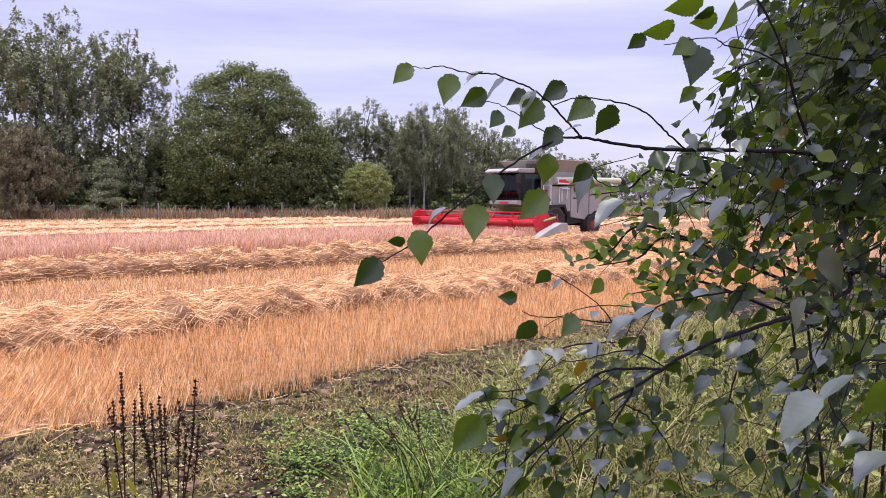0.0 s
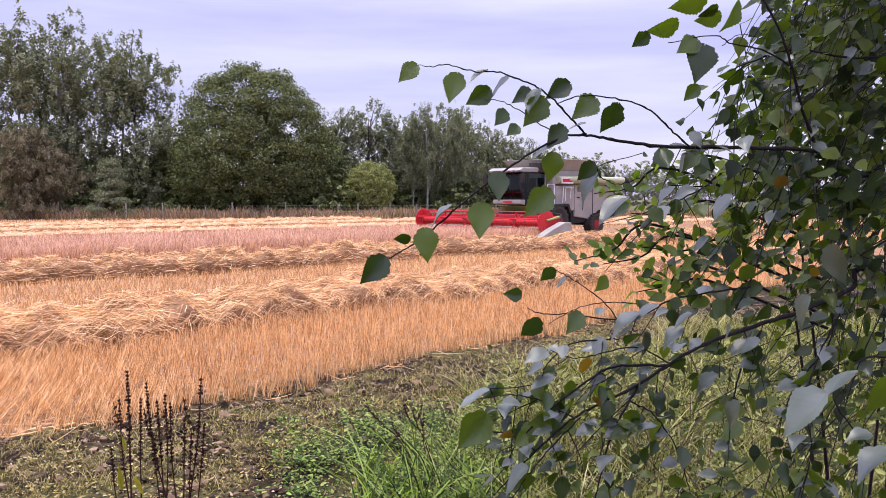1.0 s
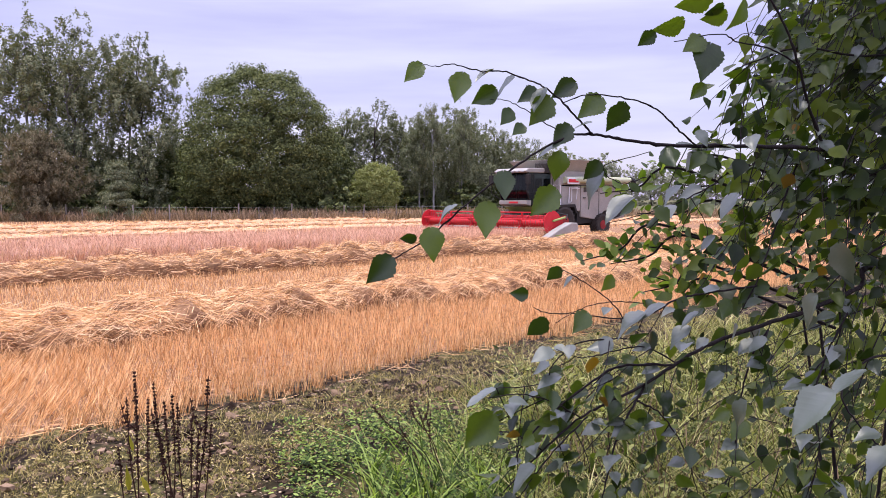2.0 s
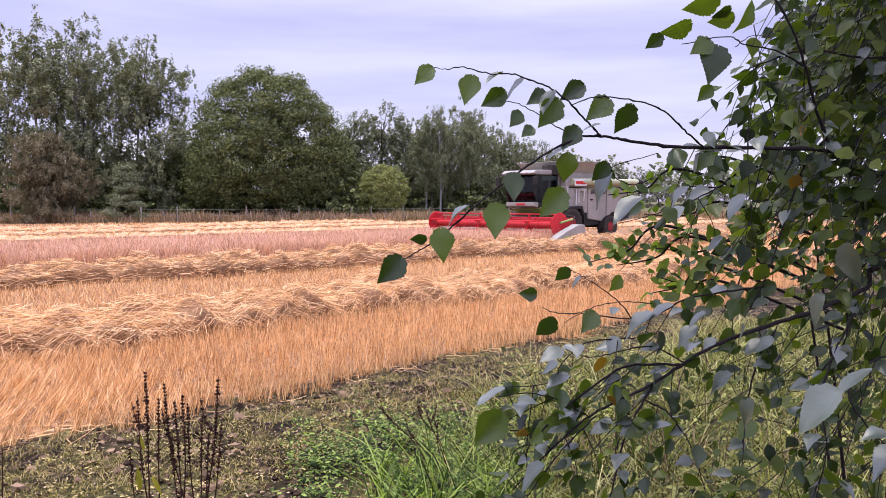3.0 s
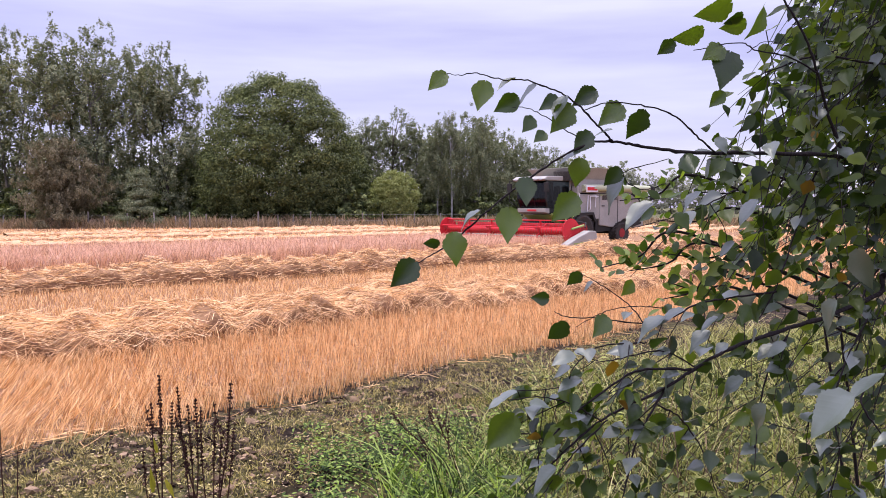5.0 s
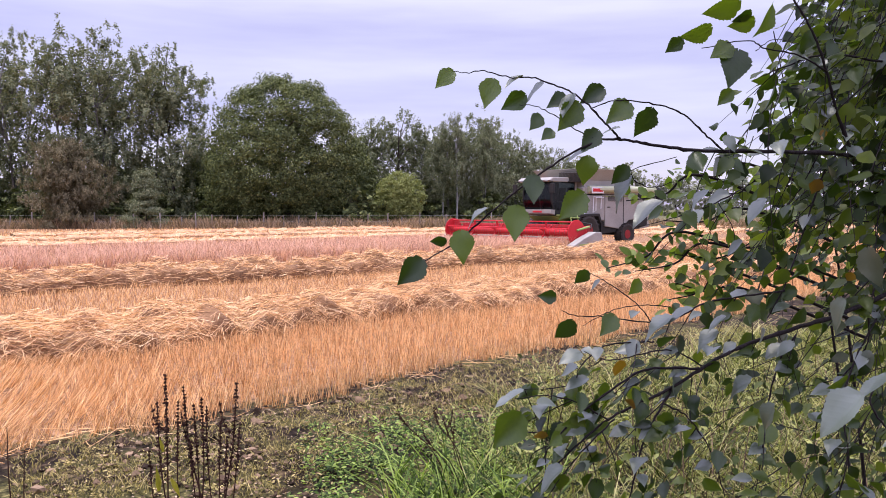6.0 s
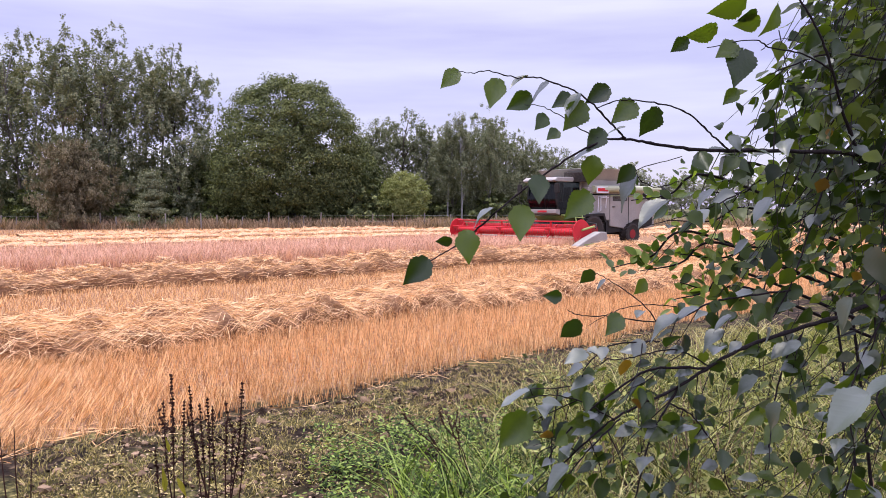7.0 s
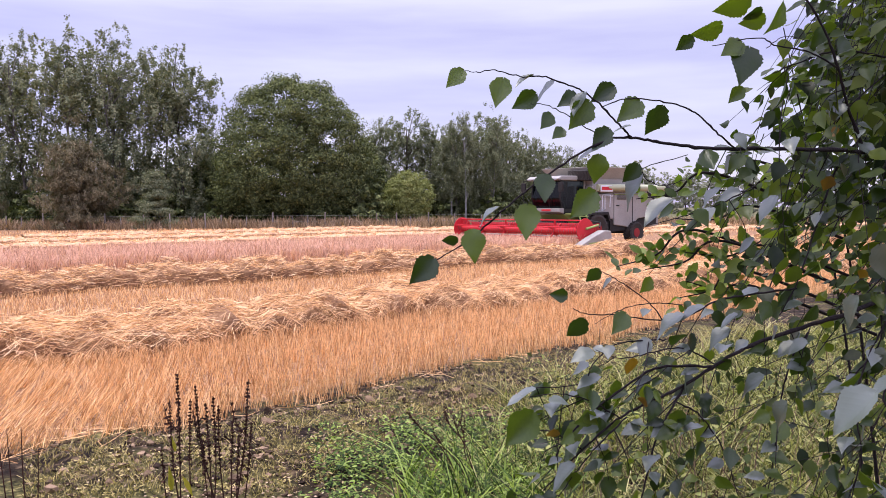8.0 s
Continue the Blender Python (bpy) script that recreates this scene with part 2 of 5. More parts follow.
def wave(x, y, scale, seed=0.0):
    """Cheap smooth noise for arrays, about -1 to 1."""
    x, y = np.asarray(x) / scale, np.asarray(y) / scale
    return (np.sin(1.7 * x + 0.9 * y + seed) + np.sin(-1.1 * x + 2.3 * y + 1.7 * seed) + np.sin(2.9 * x - 1.3 * y + 2.1 + seed) + np.sin(4.1 * x + 3.7 * y + 0.6 * seed)) / 4


def stuff(name, vq, material, label, category, smooth=False, parent=None):
    ob = new(name, raw_mesh(name, *vq, material, smooth))
    ob.parent = parent
    return tagged(ob, label, category, kind="stuff")


def mesh_part(name, vq, material, parent, label="", smooth=False):
    ob = new(name, raw_mesh(name, *vq, material, smooth))
    ob.parent = parent
    return tagged(ob, label)


def thing(name, label, category, place=(0, 0, 0), group=""):
    """An Empty at the base of a thing; its parts hang under it."""
    ob = new(name)
    ob.location = place
    return tagged(ob, label, category, group)

# ---- ground: one sheet to the horizon ----
def graded(lo, hi, fine, reach):
    mid = np.arange(lo, hi, fine)
    far = [fine * 1.35 ** i for i in range(1, 60)]
    grow = np.cumsum(far)
    grow = grow[grow < reach]
    return np.concatenate([lo - grow[::-1], mid, hi + grow])


def ground_height(x, y):
    q = x * OFF[0] + y * OFF[1]
    near = np.clip((7.2 - q) / 1.0, 0, 1)
    rough = wave(x, y, 0.33, 1.0) * 0.022 + wave(x, y, 0.13, 4.0) * 0.016 + wave(x, y, 1.4, 2.0) * 0.03
    return rough * (0.25 + near) + 0.03 * near


gx, gy = graded(-7, 9, 0.07, 2500), graded(3.5, 13, 0.07, 2500)
GX, GY = np.meshgrid(gx, gy)
GZ = ground_height(GX, GY) * (np.abs(GX) < 40) * (np.abs(GY) < 60)
gi, gj = np.meshgrid(np.arange(len(gy) - 1), np.arange(len(gx) - 1), indexing="ij")
w = len(gx)
gq = np.stack([gi * w + gj, gi * w + gj + 1, (gi + 1) * w + gj + 1, (gi + 1) * w + gj], -1).reshape(-1, 4)
ground = new("ground", raw_mesh("ground", np.stack([GX, GY, GZ], -1).reshape(-1, 3), gq, M["ground"], True))
tagged(ground, "harvested field with an earthy, grassy headland before it", "ground", kind="structure")


# ---- stubble ----
def edge_q(s):
    return 6.42 + 0.09 * s + 0.14 * np.sin(1.3 * s) + 0.07 * np.sin(4.1 * s + 1)


def drilled(n, s0, s1, q0, q1, r, row=0.125, jitter=0.022):
    """Places of stalks in drill rows along the field."""
    s = r.uniform(s0, s1, n)
    q = np.round(r.uniform(q0, q1, n) / row) * row + r.normal(0, jitter, n)
    return s, q


def tufted(n, per, s0, s1, q0, q1, r, row=0.125, jitter=0.018, spread=0.011):
    """Stalks in tufts of a few, the tufts along drill rows."""
    s, q = drilled(n, s0, s1, q0, q1, r, row, jitter)
    own = np.repeat(np.arange(n), r.integers(max(1, per - 2), per + 3, n))
    return s[own] + r.normal(0, spread, len(own)), q[own] + r.normal(0, spread, len(own)), own


s, q, tuft = tufted(27000, 5, -1, 22, 6.2, 12.2, rng)
tuft_size = rng.uniform(0.72, 1.2, 27000)[tuft]
keep = (q > edge_q(s) + 0.05 * wave(s, q, 0.12, 3)) & ((q < 10.35) | (rng.uniform(0, 1, len(q)) < 0.6))
s, q, tuft_size = s[keep], q[keep], tuft_size[keep]
xy = plan(s, q)
lodged = np.clip((3.6 - s + 0.5 * wave(s, q, 0.7, 2)) / 2.6, 0, 1) * np.clip((q - edge_q(s)) / 0.5, 0.35, 1)
tall = (0.185 + 0.03 * lodged) * tuft_size * rng.uniform(0.8, 1.12, len(s)) * (1 + 0.2 * wave(xy[:, 0], xy[:, 1], 0.5)) * (1 - 0.25 * lodged)
tilt = 0.1 + rng.exponential(0.13, len(s)) + 0.95 * lodged * rng.uniform(0.4, 1.3, len(s))
heading = np.where(rng.uniform(0, 1, len(s)) < 0.15 + 0.8 * lodged, 0.35 + rng.normal(0, 0.45, len(s)) + 0.5 * wave(s, q, 0.9, 6), rng.uniform(0, 6.28, len(s)))
stuff("near_stubble", stalks(xy, ground_height(xy[:, 0], xy[:, 1]), tall, tilt, rng.uniform(0.0035, 0.0064, len(s)), rng, 2, 0.0, heading),
      M["stubble"], "golden cereal stubble in upright rows along the headland", "stubble")
s, q = drilled(90000, -2, 48, 12.2, 19.6, rng, 0.125, 0.035)
xy = plan(s, q)
stuff("middle_stubble", stalks(xy, np.zeros(len(s)), 0.14 * rng.uniform(0.5, 1.2, len(s)), rng.uniform(0, 0.9, len(s)), rng.uniform(0.006, 0.011, len(s)), rng),
      M["stubble"], "short golden stubble between two rows of cut straw", "stubble")
s, q = drilled(46000, 2, 60, 20.8, 23.2, rng, 0.125, 0.035)
xy = plan(s, q)
stuff("strip_stubble", stalks(xy, np.zeros(len(s)), 0.16 * rng.uniform(0.6, 1.2, len(s)), rng.uniform(0, 0.5, len(s)), rng.uniform(0.008, 0.014, len(s)), rng),
      M["stubble"], "short golden stubble beside the standing barley", "stubble")
s, q = rng.uniform(0, 130, 36000), rng.uniform(31.5, 75, 36000)
xy = plan(s, q)
xy = xy[xy[:, 1] < 74]
k = len(xy)
stuff("far_stubble", stalks(xy, np.zeros(k), 0.18 * rng.uniform(0.6, 1.2, k), rng.uniform(0, 0.5, k), rng.uniform(0.02, 0.05, k), rng),
      M["stubble"], "pale golden stubble at the far side of the field", "stubble")


# ---- swaths of cut straw ----
def swath_place(s, t, mid, wide, high, seed):
    """Across the rows and up, of a straw mat that lies on the stubble: t from -1 (near edge) to 1."""
    m = mid + 0.22 * np.sin(0.55 * s + seed) + 0.1 * np.sin(1.7 * s + 2 * seed)
    reach = wide * (1 + 0.12 * np.sin(1.1 * s + seed) + 0.10 * wave(s, t, 0.35, seed) + 0.06 * wave(s, t, 0.13, 2 * seed))
    f = np.where(t < 0, np.clip(1 - np.abs(t) ** 4, 0, 1) ** 0.7, np.clip(1 - t ** 2, 0, 1))
    lumps = 0.72 + 0.55 * wave(s, 1.2 * t, 0.42, seed) + 0.4 * wave(s, 0.5 * t, 1.0, 2 * seed) + 0.22 * wave(s, 0.8 * t, 0.19, 3 * seed)
    arch = np.clip(0.35 + 1.1 * wave(s, 0.4 * t, 0.3, 3 * seed), 0, 1)
    lip = np.where(high < 0.4, 0.02, 0.05 + 0.19 * arch * np.clip(-t, 0, 1) ** 2 + 0.06 * (1 - np.clip(t, 0, 1)))
    return m + t * reach, lip + f * (high - 0.1) * np.clip(lumps, 0.2, 1.7)


def swath(mid, wide, high, s0, s1, step, count, seed, thick, label):
    r = np.random.default_rng(seed)
    ss, tt = np.arange(s0, s1, step), np.linspace(-1, 1, 25)
    S, T = np.meshgrid(ss, tt, indexing="ij")
    Q, Z = swath_place(S, T, mid, wide, high, seed)
    Z = Z + wave(S, Q, 0.1, seed) * 0.03 - 0.02
    Q[:, 0], Z[:, 0] = Q[:, 1] + 0.06, -0.02
    P = np.concatenate([plan(S, Q), Z[..., None]], -1).reshape(-1, 3)
    i, j = np.meshgrid(np.arange(len(ss) - 1), np.arange(24), indexing="ij")
    fq = np.stack([i * 25 + j, (i + 1) * 25 + j, (i + 1) * 25 + j + 1, i * 25 + j + 1], -1).reshape(-1, 4)
    row = thing("straw_swath", label, "straw swath", group="swaths of cut straw")
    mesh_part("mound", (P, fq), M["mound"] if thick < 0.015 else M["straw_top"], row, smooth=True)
    s = r.uniform(s0, s1, count)
    t = np.clip(r.uniform(-1.02, 1.12, count), -1.02, 1.1)
    q, z = swath_place(s, t, mid, wide, high, seed)
    z = np.where(t > 1, 0.12, z) - 0.03 * (np.abs(t) > 0.96)
    hollow = (t < -0.66) & (t > -0.98) & (wave(s, 0.6 * t, 0.3, 3 * seed) + 0.6 * wave(s, t, 0.11, seed) > 0.1) & (r.uniform(0, 1, count) < 0.85)
    if thick < 0.015:
        s, t, q, z = s[~hollow], t[~hollow], q[~hollow], z[~hollow]
        count = len(s)
    length = r.uniform(0.15, 0.5, count) * (1.0 if thick < 0.006 else 0.8 if thick < 0.01 else 0.65)
    a = np.where(r.uniform(0, 1, count) < 0.6, 0.73 + 0.9 * wave(s, t, 0.6, 4 * seed) + r.normal(0, 0.4, count), r.uniform(0, 2 * math.pi, count))
    up = r.normal(0.05, 0.2, count)
    way = np.stack([np.cos(a), np.sin(a), up], -1)
    bend = np.stack([r.normal(0, 0.1, count), r.normal(0, 0.1, count), -np.abs(r.normal(0.14, 0.1, count)) - 0.12 * (t < -0.85)], -1)
    k = 3 if thick < 0.006 else 2
    f = np.linspace(-0.5, 0.5, k)
    base = np.concatenate([plan(s, q), (z + 0.015 + np.abs(r.normal(0, 0.035, count)))[:, None]], -1)
    pts = base[:, None] + (way * length[:, None])[:, None] * f[None, :, None] + (bend * length[:, None] * 4)[:, None] * (f ** 2)[None, :, None]
    pts[..., 2] = np.maximum(pts[..., 2], 0.01)
    side = unit(np.cross(way, r.normal(size=(count, 3))))
    straw = stuff("straw", ribbons(pts, np.full((count, k), thick / 2) * r.uniform(0.6, 1.3, (count, 1)), side), M["straw"], "", "", parent=row)
    return row


swath(11.6, 1.1, 0.42, -3, 26, 0.08, 100000, 3, 0.0052, "loose row of cut golden straw lying on stubble")
swath(19.9, 1.1, 0.5, 0, 60, 0.1, 105000, 5, 0.0074, "lumpy row of cut straw beside the standing barley")
swath(36.0, 1.2, 0.36, 0, 90, 0.25, 16000, 8, 0.016, "row of cut straw beyond the standing barley")
swath(44.4, 1.2, 0.34, 4, 100, 0.3, 14000, 9, 0.018, "row of cut straw far across the field")
swath(52.8, 1.2, 0.36, 8, 100, 0.3, 14000, 11, 0.02, "row of cut straw near the far margin")

swath(61.2, 1.2, 0.36, 12, 60, 0.3, 8000, 12, 0.02, "row of cut straw along the far margin")

# ---- standing barley ----
barley = thing("standing_barley", "uncut ripe barley of a pinkish straw colour", "barley")
BS, BQ = np.meshgrid(np.arange(-2, 27.9, 0.3), np.arange(23.2, 31.6, 0.3), indexing="ij")
bz = 0.42 + 0.06 * wave(BS, BQ, 0.8) - 0.42 * ((BQ < 23.4) | (BQ > 31.2) | (BS > 27.4))
bi, bj = np.meshgrid(np.arange(BS.shape[0] - 1), np.arange(BS.shape[1] - 1), indexing="ij")
bw = BS.shape[1]
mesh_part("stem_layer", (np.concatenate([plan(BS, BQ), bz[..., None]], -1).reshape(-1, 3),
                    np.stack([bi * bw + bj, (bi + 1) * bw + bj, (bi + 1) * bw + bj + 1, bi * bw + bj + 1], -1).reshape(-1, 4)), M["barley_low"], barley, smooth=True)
n = 85000
s = rng.uniform(-2, 27.5, n)
q = 23.1 + 8.4 * rng.uniform(0, 1, n) ** 1.5 + 0.16 * wave(s, 0 * s, 0.4, 4) + 0.1 * wave(s, 0 * s, 0.15, 1)
xy = plan(s, q)
tall = 0.66 * (1 + 0.14 * wave(s, q, 1.1, 2) + 0.16 * wave(s, q, 0.33, 5)) * rng.uniform(0.7, 1.12, n)
stuff("ear_layer", stalks(xy, np.zeros(n), tall, rng.uniform(0.1, 0.6, n), rng.uniform(0.01, 0.022, n), rng, 2, 0.12), M["barley"], "", "", parent=barley)

# ---- trees ----
def crown_points(r, count, wide, low, high, style):
    """Leaf places of a crown round the z axis from height low to high, the way each one faces, and its clumps."""
    tall = high - low
    if style == "round":
        m = 640
        k = np.arange(m) + 0.5
        th, ph = k * 2.39996, np.arccos(1 - 1.72 * k / m)
        d = np.stack([np.sin(ph) * np.cos(th), np.sin(ph) * np.sin(th), np.cos(ph)], -1)
        bulge = 1 + 0.05 * np.sin(3 * th + 1) * np.sin(2 * ph) + r.normal(0, 0.04, m)
        rad = np.where(r.uniform(0, 1, m) < 0.38, r.uniform(0.3, 0.82, m), 0.93) * bulge
        c = d * rad[:, None] * np.array([wide / 2, wide / 2, tall * 0.53]) * 0.95
        c[:, 2] += low + tall * 0.44
        sp = np.full((m, 3), wide * 0.031) * r.uniform(0.6, 1.5, (m, 1)) * np.array([1, 1, 0.55])
    elif style == "birch":
        m = 210
        leads = 6
        la, lr = r.uniform(0, 2 * math.pi, leads), r.uniform(0.15, 0.6, leads) * wide / 2
        lh = 1 - 0.36 * (lr / (wide / 2)) ** 1.3 - r.uniform(0, 0.08, leads)
        lh[0], lr[0] = 1.0, 0.06 * wide
        k = r.integers(0, leads, m)
        h = r.uniform(0, 1, m) ** 0.72
        lobe = np.interp(h, [0, 0.3, 0.65, 0.88, 1], [0.66, 0.72, 0.68, 0.52, 0.18]) * wide / 2
        a, rad = r.uniform(0, 2 * math.pi, m), lobe * r.uniform(0.35, 1.0, m)
        out = lr[k] * np.clip(h * 1.6 + 0.25, 0, 1)
        c = np.stack([out * np.cos(la[k]) + rad * np.cos(a), out * np.sin(la[k]) + rad * np.sin(a), low + h * tall * 0.985 * lh[k]], -1)
        sp = np.array([0.062, 0.062, 0.045]) * wide * r.uniform(0.5, 1.3, (m, 1)) * np.interp(h, [0, 0.8, 1], [1, 1, 0.7])[:, None]
    elif style == "spire":
        m = 60
        h = r.uniform(0, 1, m)
        a = r.uniform(0, 2 * math.pi, m)
        rad = (1 - h) ** 0.8 * wide / 2 * r.uniform(0.5, 1.05, m)
        c = np.stack([rad * np.cos(a), rad * np.sin(a), low + h * tall], -1)
        sp = np.array([0.1, 0.1, 0.035]) * wide * r.uniform(0.7, 1.3, (m, 1))
    else:
        m = 150
        d = unit(r.normal(size=(m, 3)))
        d[:, 2] = np.abs(d[:, 2])
        c = d * r.uniform(0.4, 1.05, (m, 1)) * np.array([wide / 2, wide / 2, tall * 0.95])
        c[:, :2] *= (1.1 - 0.55 * c[:, 2:] / tall) * (1 + 0.3 * np.sin(3 * np.arctan2(c[:, 1:2], c[:, :1]) + 1))
        c[:, 2] += low
        sp = np.array([0.085, 0.085, 0.022]) * wide * r.uniform(0.6, 1.3, (m, 1))
    w = sp.prod(1) ** 0.6
    pick = r.choice(m, count, p=w / w.sum())
    g = r.normal(size=(count, 3))
    g = g / np.maximum(1, np.linalg.norm(g, axis=1, keepdims=True) / 1.9)
    p = c[pick] + g * sp[pick]
    axis = np.stack([c[pick][:, 0], c[pick][:, 1], c[pick][:, 2] - (low + 0.35 * tall)], -1)
    face = unit(g) + 0.7 * unit(axis)
    if style in ("birch", "bush"):
        strands = count // 26
        own = r.integers(0, strands, count)
        hang = (r.uniform(0.2, 1.1, strands) * (1.0 if style == "birch" else 0.3))[own] * r.uniform(0, 1, count)
        sway = r.normal(0, 0.12, (strands, 2))[own] * hang[:, None]
        p, face = p[:strands][own] + r.normal(0, 0.1, (count, 3)), face[:strands][own]
        p[:, :2] += sway
        p[:, 2] -= hang
    p[:, 2] = np.maximum(p[:, 2], 0.15)
    return p, face, c


def tree(name, label, category, style, wide, high, low, count, leaf, foliage, bark, seed, group="", stems=1):
    r = np.random.default_rng(seed)
    ob = thing(name, label, category, group=group)
    p, face, c = crown_points(r, count, wide, low, high, style)
    mesh_part("crown", cards(p, leaf * r.uniform(0.7, 1.5, count), r, 0.35, True, face), foliage, ob)
    for k in range(stems):
        lean = r.normal(0, 0.05, 2) * high + (r.normal(0, wide * 0.12, 2) if stems > 1 else 0)
        h = np.linspace(0, 1, 9)
        line = np.stack([lean[0] * h ** 1.3 + 0.02 * high * np.sin(5 * h + k) * h, lean[1] * h ** 1.3, h * high * 0.8 - 0.1], -1)
        mesh_part("trunk", tube(line, np.interp(h, [0, 0.1, 1], [0.012, 0.009, 0.002]) * high / stems ** 0.3, 8), bark, ob, smooth=True)
        limbs = []
        for e in c[r.choice(len(c), min(12, len(c)), replace=False)]:
            f = np.clip((e[2] / (high * 0.8)) - r.uniform(0.1, 0.3), 0.08, 0.85)
            a = np.array([np.interp(f, h, line[:, i]) for i in range(3)])
            mid = (a + e) / 2 + np.array([0, 0, 0.08 * np.linalg.norm(e - a)])
            ln = smooth_line([a, mid, e], 4)
            limbs.append(tube(ln, np.linspace(0.004, 0.001, len(ln)) * high, 5))
        tagged(mesh_part("branchwork", joined(*limbs), bark, ob, smooth=True), kind="stuff")
    return ob


def put(ob, x, y, k=1.0, turn=0.0, kz=None):
    return Matrix.Translation((x, y, 0)) @ Matrix.Rotation(turn, 4, "Z") @ Matrix.Diagonal((k, k, kz or k, 1))


def stand(ob, x, y, k=1.0, turn=0.0, kz=None):
    ob.matrix_basis = put(ob, x, y, k, turn, kz)
    return ob


BIRCH = "tall birch with thin hanging grey-green foliage behind the fence"
b1 = tree("birch_tree", BIRCH, "tree", "birch", 9.0, 18.0, 0.5, 24000, 0.142, M["birch_leaf"], M["birch_bark"], 21, "birches behind the fence", 2)
b2 = tree("birch_tree", BIRCH, "tree", "birch", 7.8, 16.5, 0.8, 21000, 0.142, M["birch_leaf"], M["birch_bark"], 22, "birches behind the fence")
b3 = tree("birch_tree", BIRCH, "tree", "birch", 8.0, 15.0, 0.2, 20000, 0.142, M["birch_leaf"], M["bark"], 23, "birches behind the fence")
# left group, placed to fit the camera's view: bearing (x per metre ahead), distance, height
LEFT = [(b1, -0.592, 80, 19.5), (b2, -0.528, 76, 19.6), (b3, -0.50, 84, 18.6), (b1, -0.463, 78, 19.6), (b2, -0.412, 80, 17.8), (b3, -0.385, 78, 17.4), (b3, -0.352, 86, 10.5), (b3, -0.64, 80, 19.0)]
BASE = {b1.name: 18.0, b2.name: 16.5, b3.name: 15.0}
first = set()
for i, (src, u, d, h) in enumerate(LEFT):
    d, h = d + 5, h * (d + 5) / d
    k = 1.07 * h / BASE[src.name]
    if src.name in first:
        copy_thing(src, put(src, u * d, d, k, 1.3 * i))
    else:
        first.add(src.name)
        pending = (src, u * d, d, k, 1.3 * i)
        src["stand"] = [float(v) for v in pending[1:]]
# middle wood, lower towards the gap
MIDDLE = [(b3, -0.122, 98, 13.6, 1.25), (b3, -0.095, 96, 14.4, 1.2), (b1, -0.068, 99, 12.6, 1.1), (b2, -0.035, 96, 13.6, 1.15), (b1, -0.018, 100, 12.8, 1.1), (b2, 0.004, 98, 15.2, 1.15), (b3, 0.022, 103, 13.4, 1.2), (b1, 0.048, 106, 12.8, 1.1),
          (b3, 0.066, 110, 11.8, 1.2), (b1, 0.084, 114, 11.4, 1.2), (b3, 0.101, 118, 11.2, 1.2), (b2, 0.118, 124, 9.8, 1.3), (b3, -0.05, 108, 11.0, 1.3), (b3, 0.03, 112, 11.0, 1.3), (b3, -0.145, 104, 12.0, 1.3)]
for i, (src, u, d, h, fat) in enumerate(MIDDLE):
    kz = h / BASE[src.name]
    copy_thing(src, put(src, u * d, d, kz * fat, 2.1 * i + 0.4, kz))
b5 = tree("birch_tree", "slender birch with a bare white trunk", "tree", "birch", 4.2, 13.0, 3.5, 16000, 0.10, M["birch_leaf"], M["white_bark"], 25, "birches behind the fence")
copy_thing(b5, put(b5, -0.0235 * 92, 92, 1.0, 1.2))
copy_thing(b5, put(b5, -0.0415 * 93, 93, 0.92, 2.9))
stand(b5, 0.012 * 94, 94, 0.95, 4.1)
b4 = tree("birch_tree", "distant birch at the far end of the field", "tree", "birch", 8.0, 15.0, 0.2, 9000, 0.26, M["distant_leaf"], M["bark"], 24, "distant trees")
FAR = [(0.135, 190, 15, 1.6), (0.15, 200, 14, 1.7), (0.168, 205, 13, 1.7), (0.188, 210, 14.5, 1.7), (0.205, 215, 13, 1.8), (0.225, 225, 12, 1.8), (0.25, 230, 13, 1.8), (0.29, 235, 12, 1.8), (0.33, 240, 13, 1.8), (0.38, 245, 12, 1.8)]
for i, (u, d, h, fat) in enumerate(FAR):
    kz = h / 15.0
    if i:
        copy_thing(b4, put(b4, u * d, d, kz * fat, 1.7 * i, kz))
stand(b4, FAR[0][0] * FAR[0][1], FAR[0][1], 1.6, 0.3, 1.0)
for src in (b1, b2, b3):
    x, y, k, turn = src["stand"]
    del src["stand"]
    stand(src, x, y, k, turn)

oak = stand(tree("oak_tree", "large round-crowned oak in dense dull green leaf", "tree", "round", 15.6, 15.9, -1.0, 120000, 0.15, M["oak_leaf"], M["bark"], 31), -0.241 * 82, 82, 1.05, 0.6)
tree_small = stand(tree("young_tree", "small light green tree at the field margin", "tree", "round", 5.4, 6.1, 0.4, 18000, 0.12, M["pale_leaf"], M["bark"], 33), -0.096 * 81, 81)
side_oak = stand(tree("oak_tree", "smaller oak filling in beside the large one", "tree", "round", 7.5, 9.5, 0.5, 26000, 0.17, M["oak_leaf"], M["bark"], 34), -0.166 * 88, 88)
side_oak_2 = stand(tree("oak_tree", "dark bushy oak between birches and the large oak", "tree", "round", 7.0, 8.5, 0.4, 24000, 0.17, M["oak_leaf"], M["bark"], 35), -0.335 * 86, 86)
thorn = stand(tree("hawthorn_bush", "brownish hawthorn bush with drooping twigs by the fence", "bush", "bush", 8.0, 9.0, 0.2, 56000, 0.10, M["thorn_leaf"], M["bark"], 41, "", 3), -0.522 * 74.6, 74.6, 0.95, 0.0, 1.28)
thorn_2 = copy_thing(thorn, put(thorn, -0.655 * 78, 78, 0.6, 1.0))
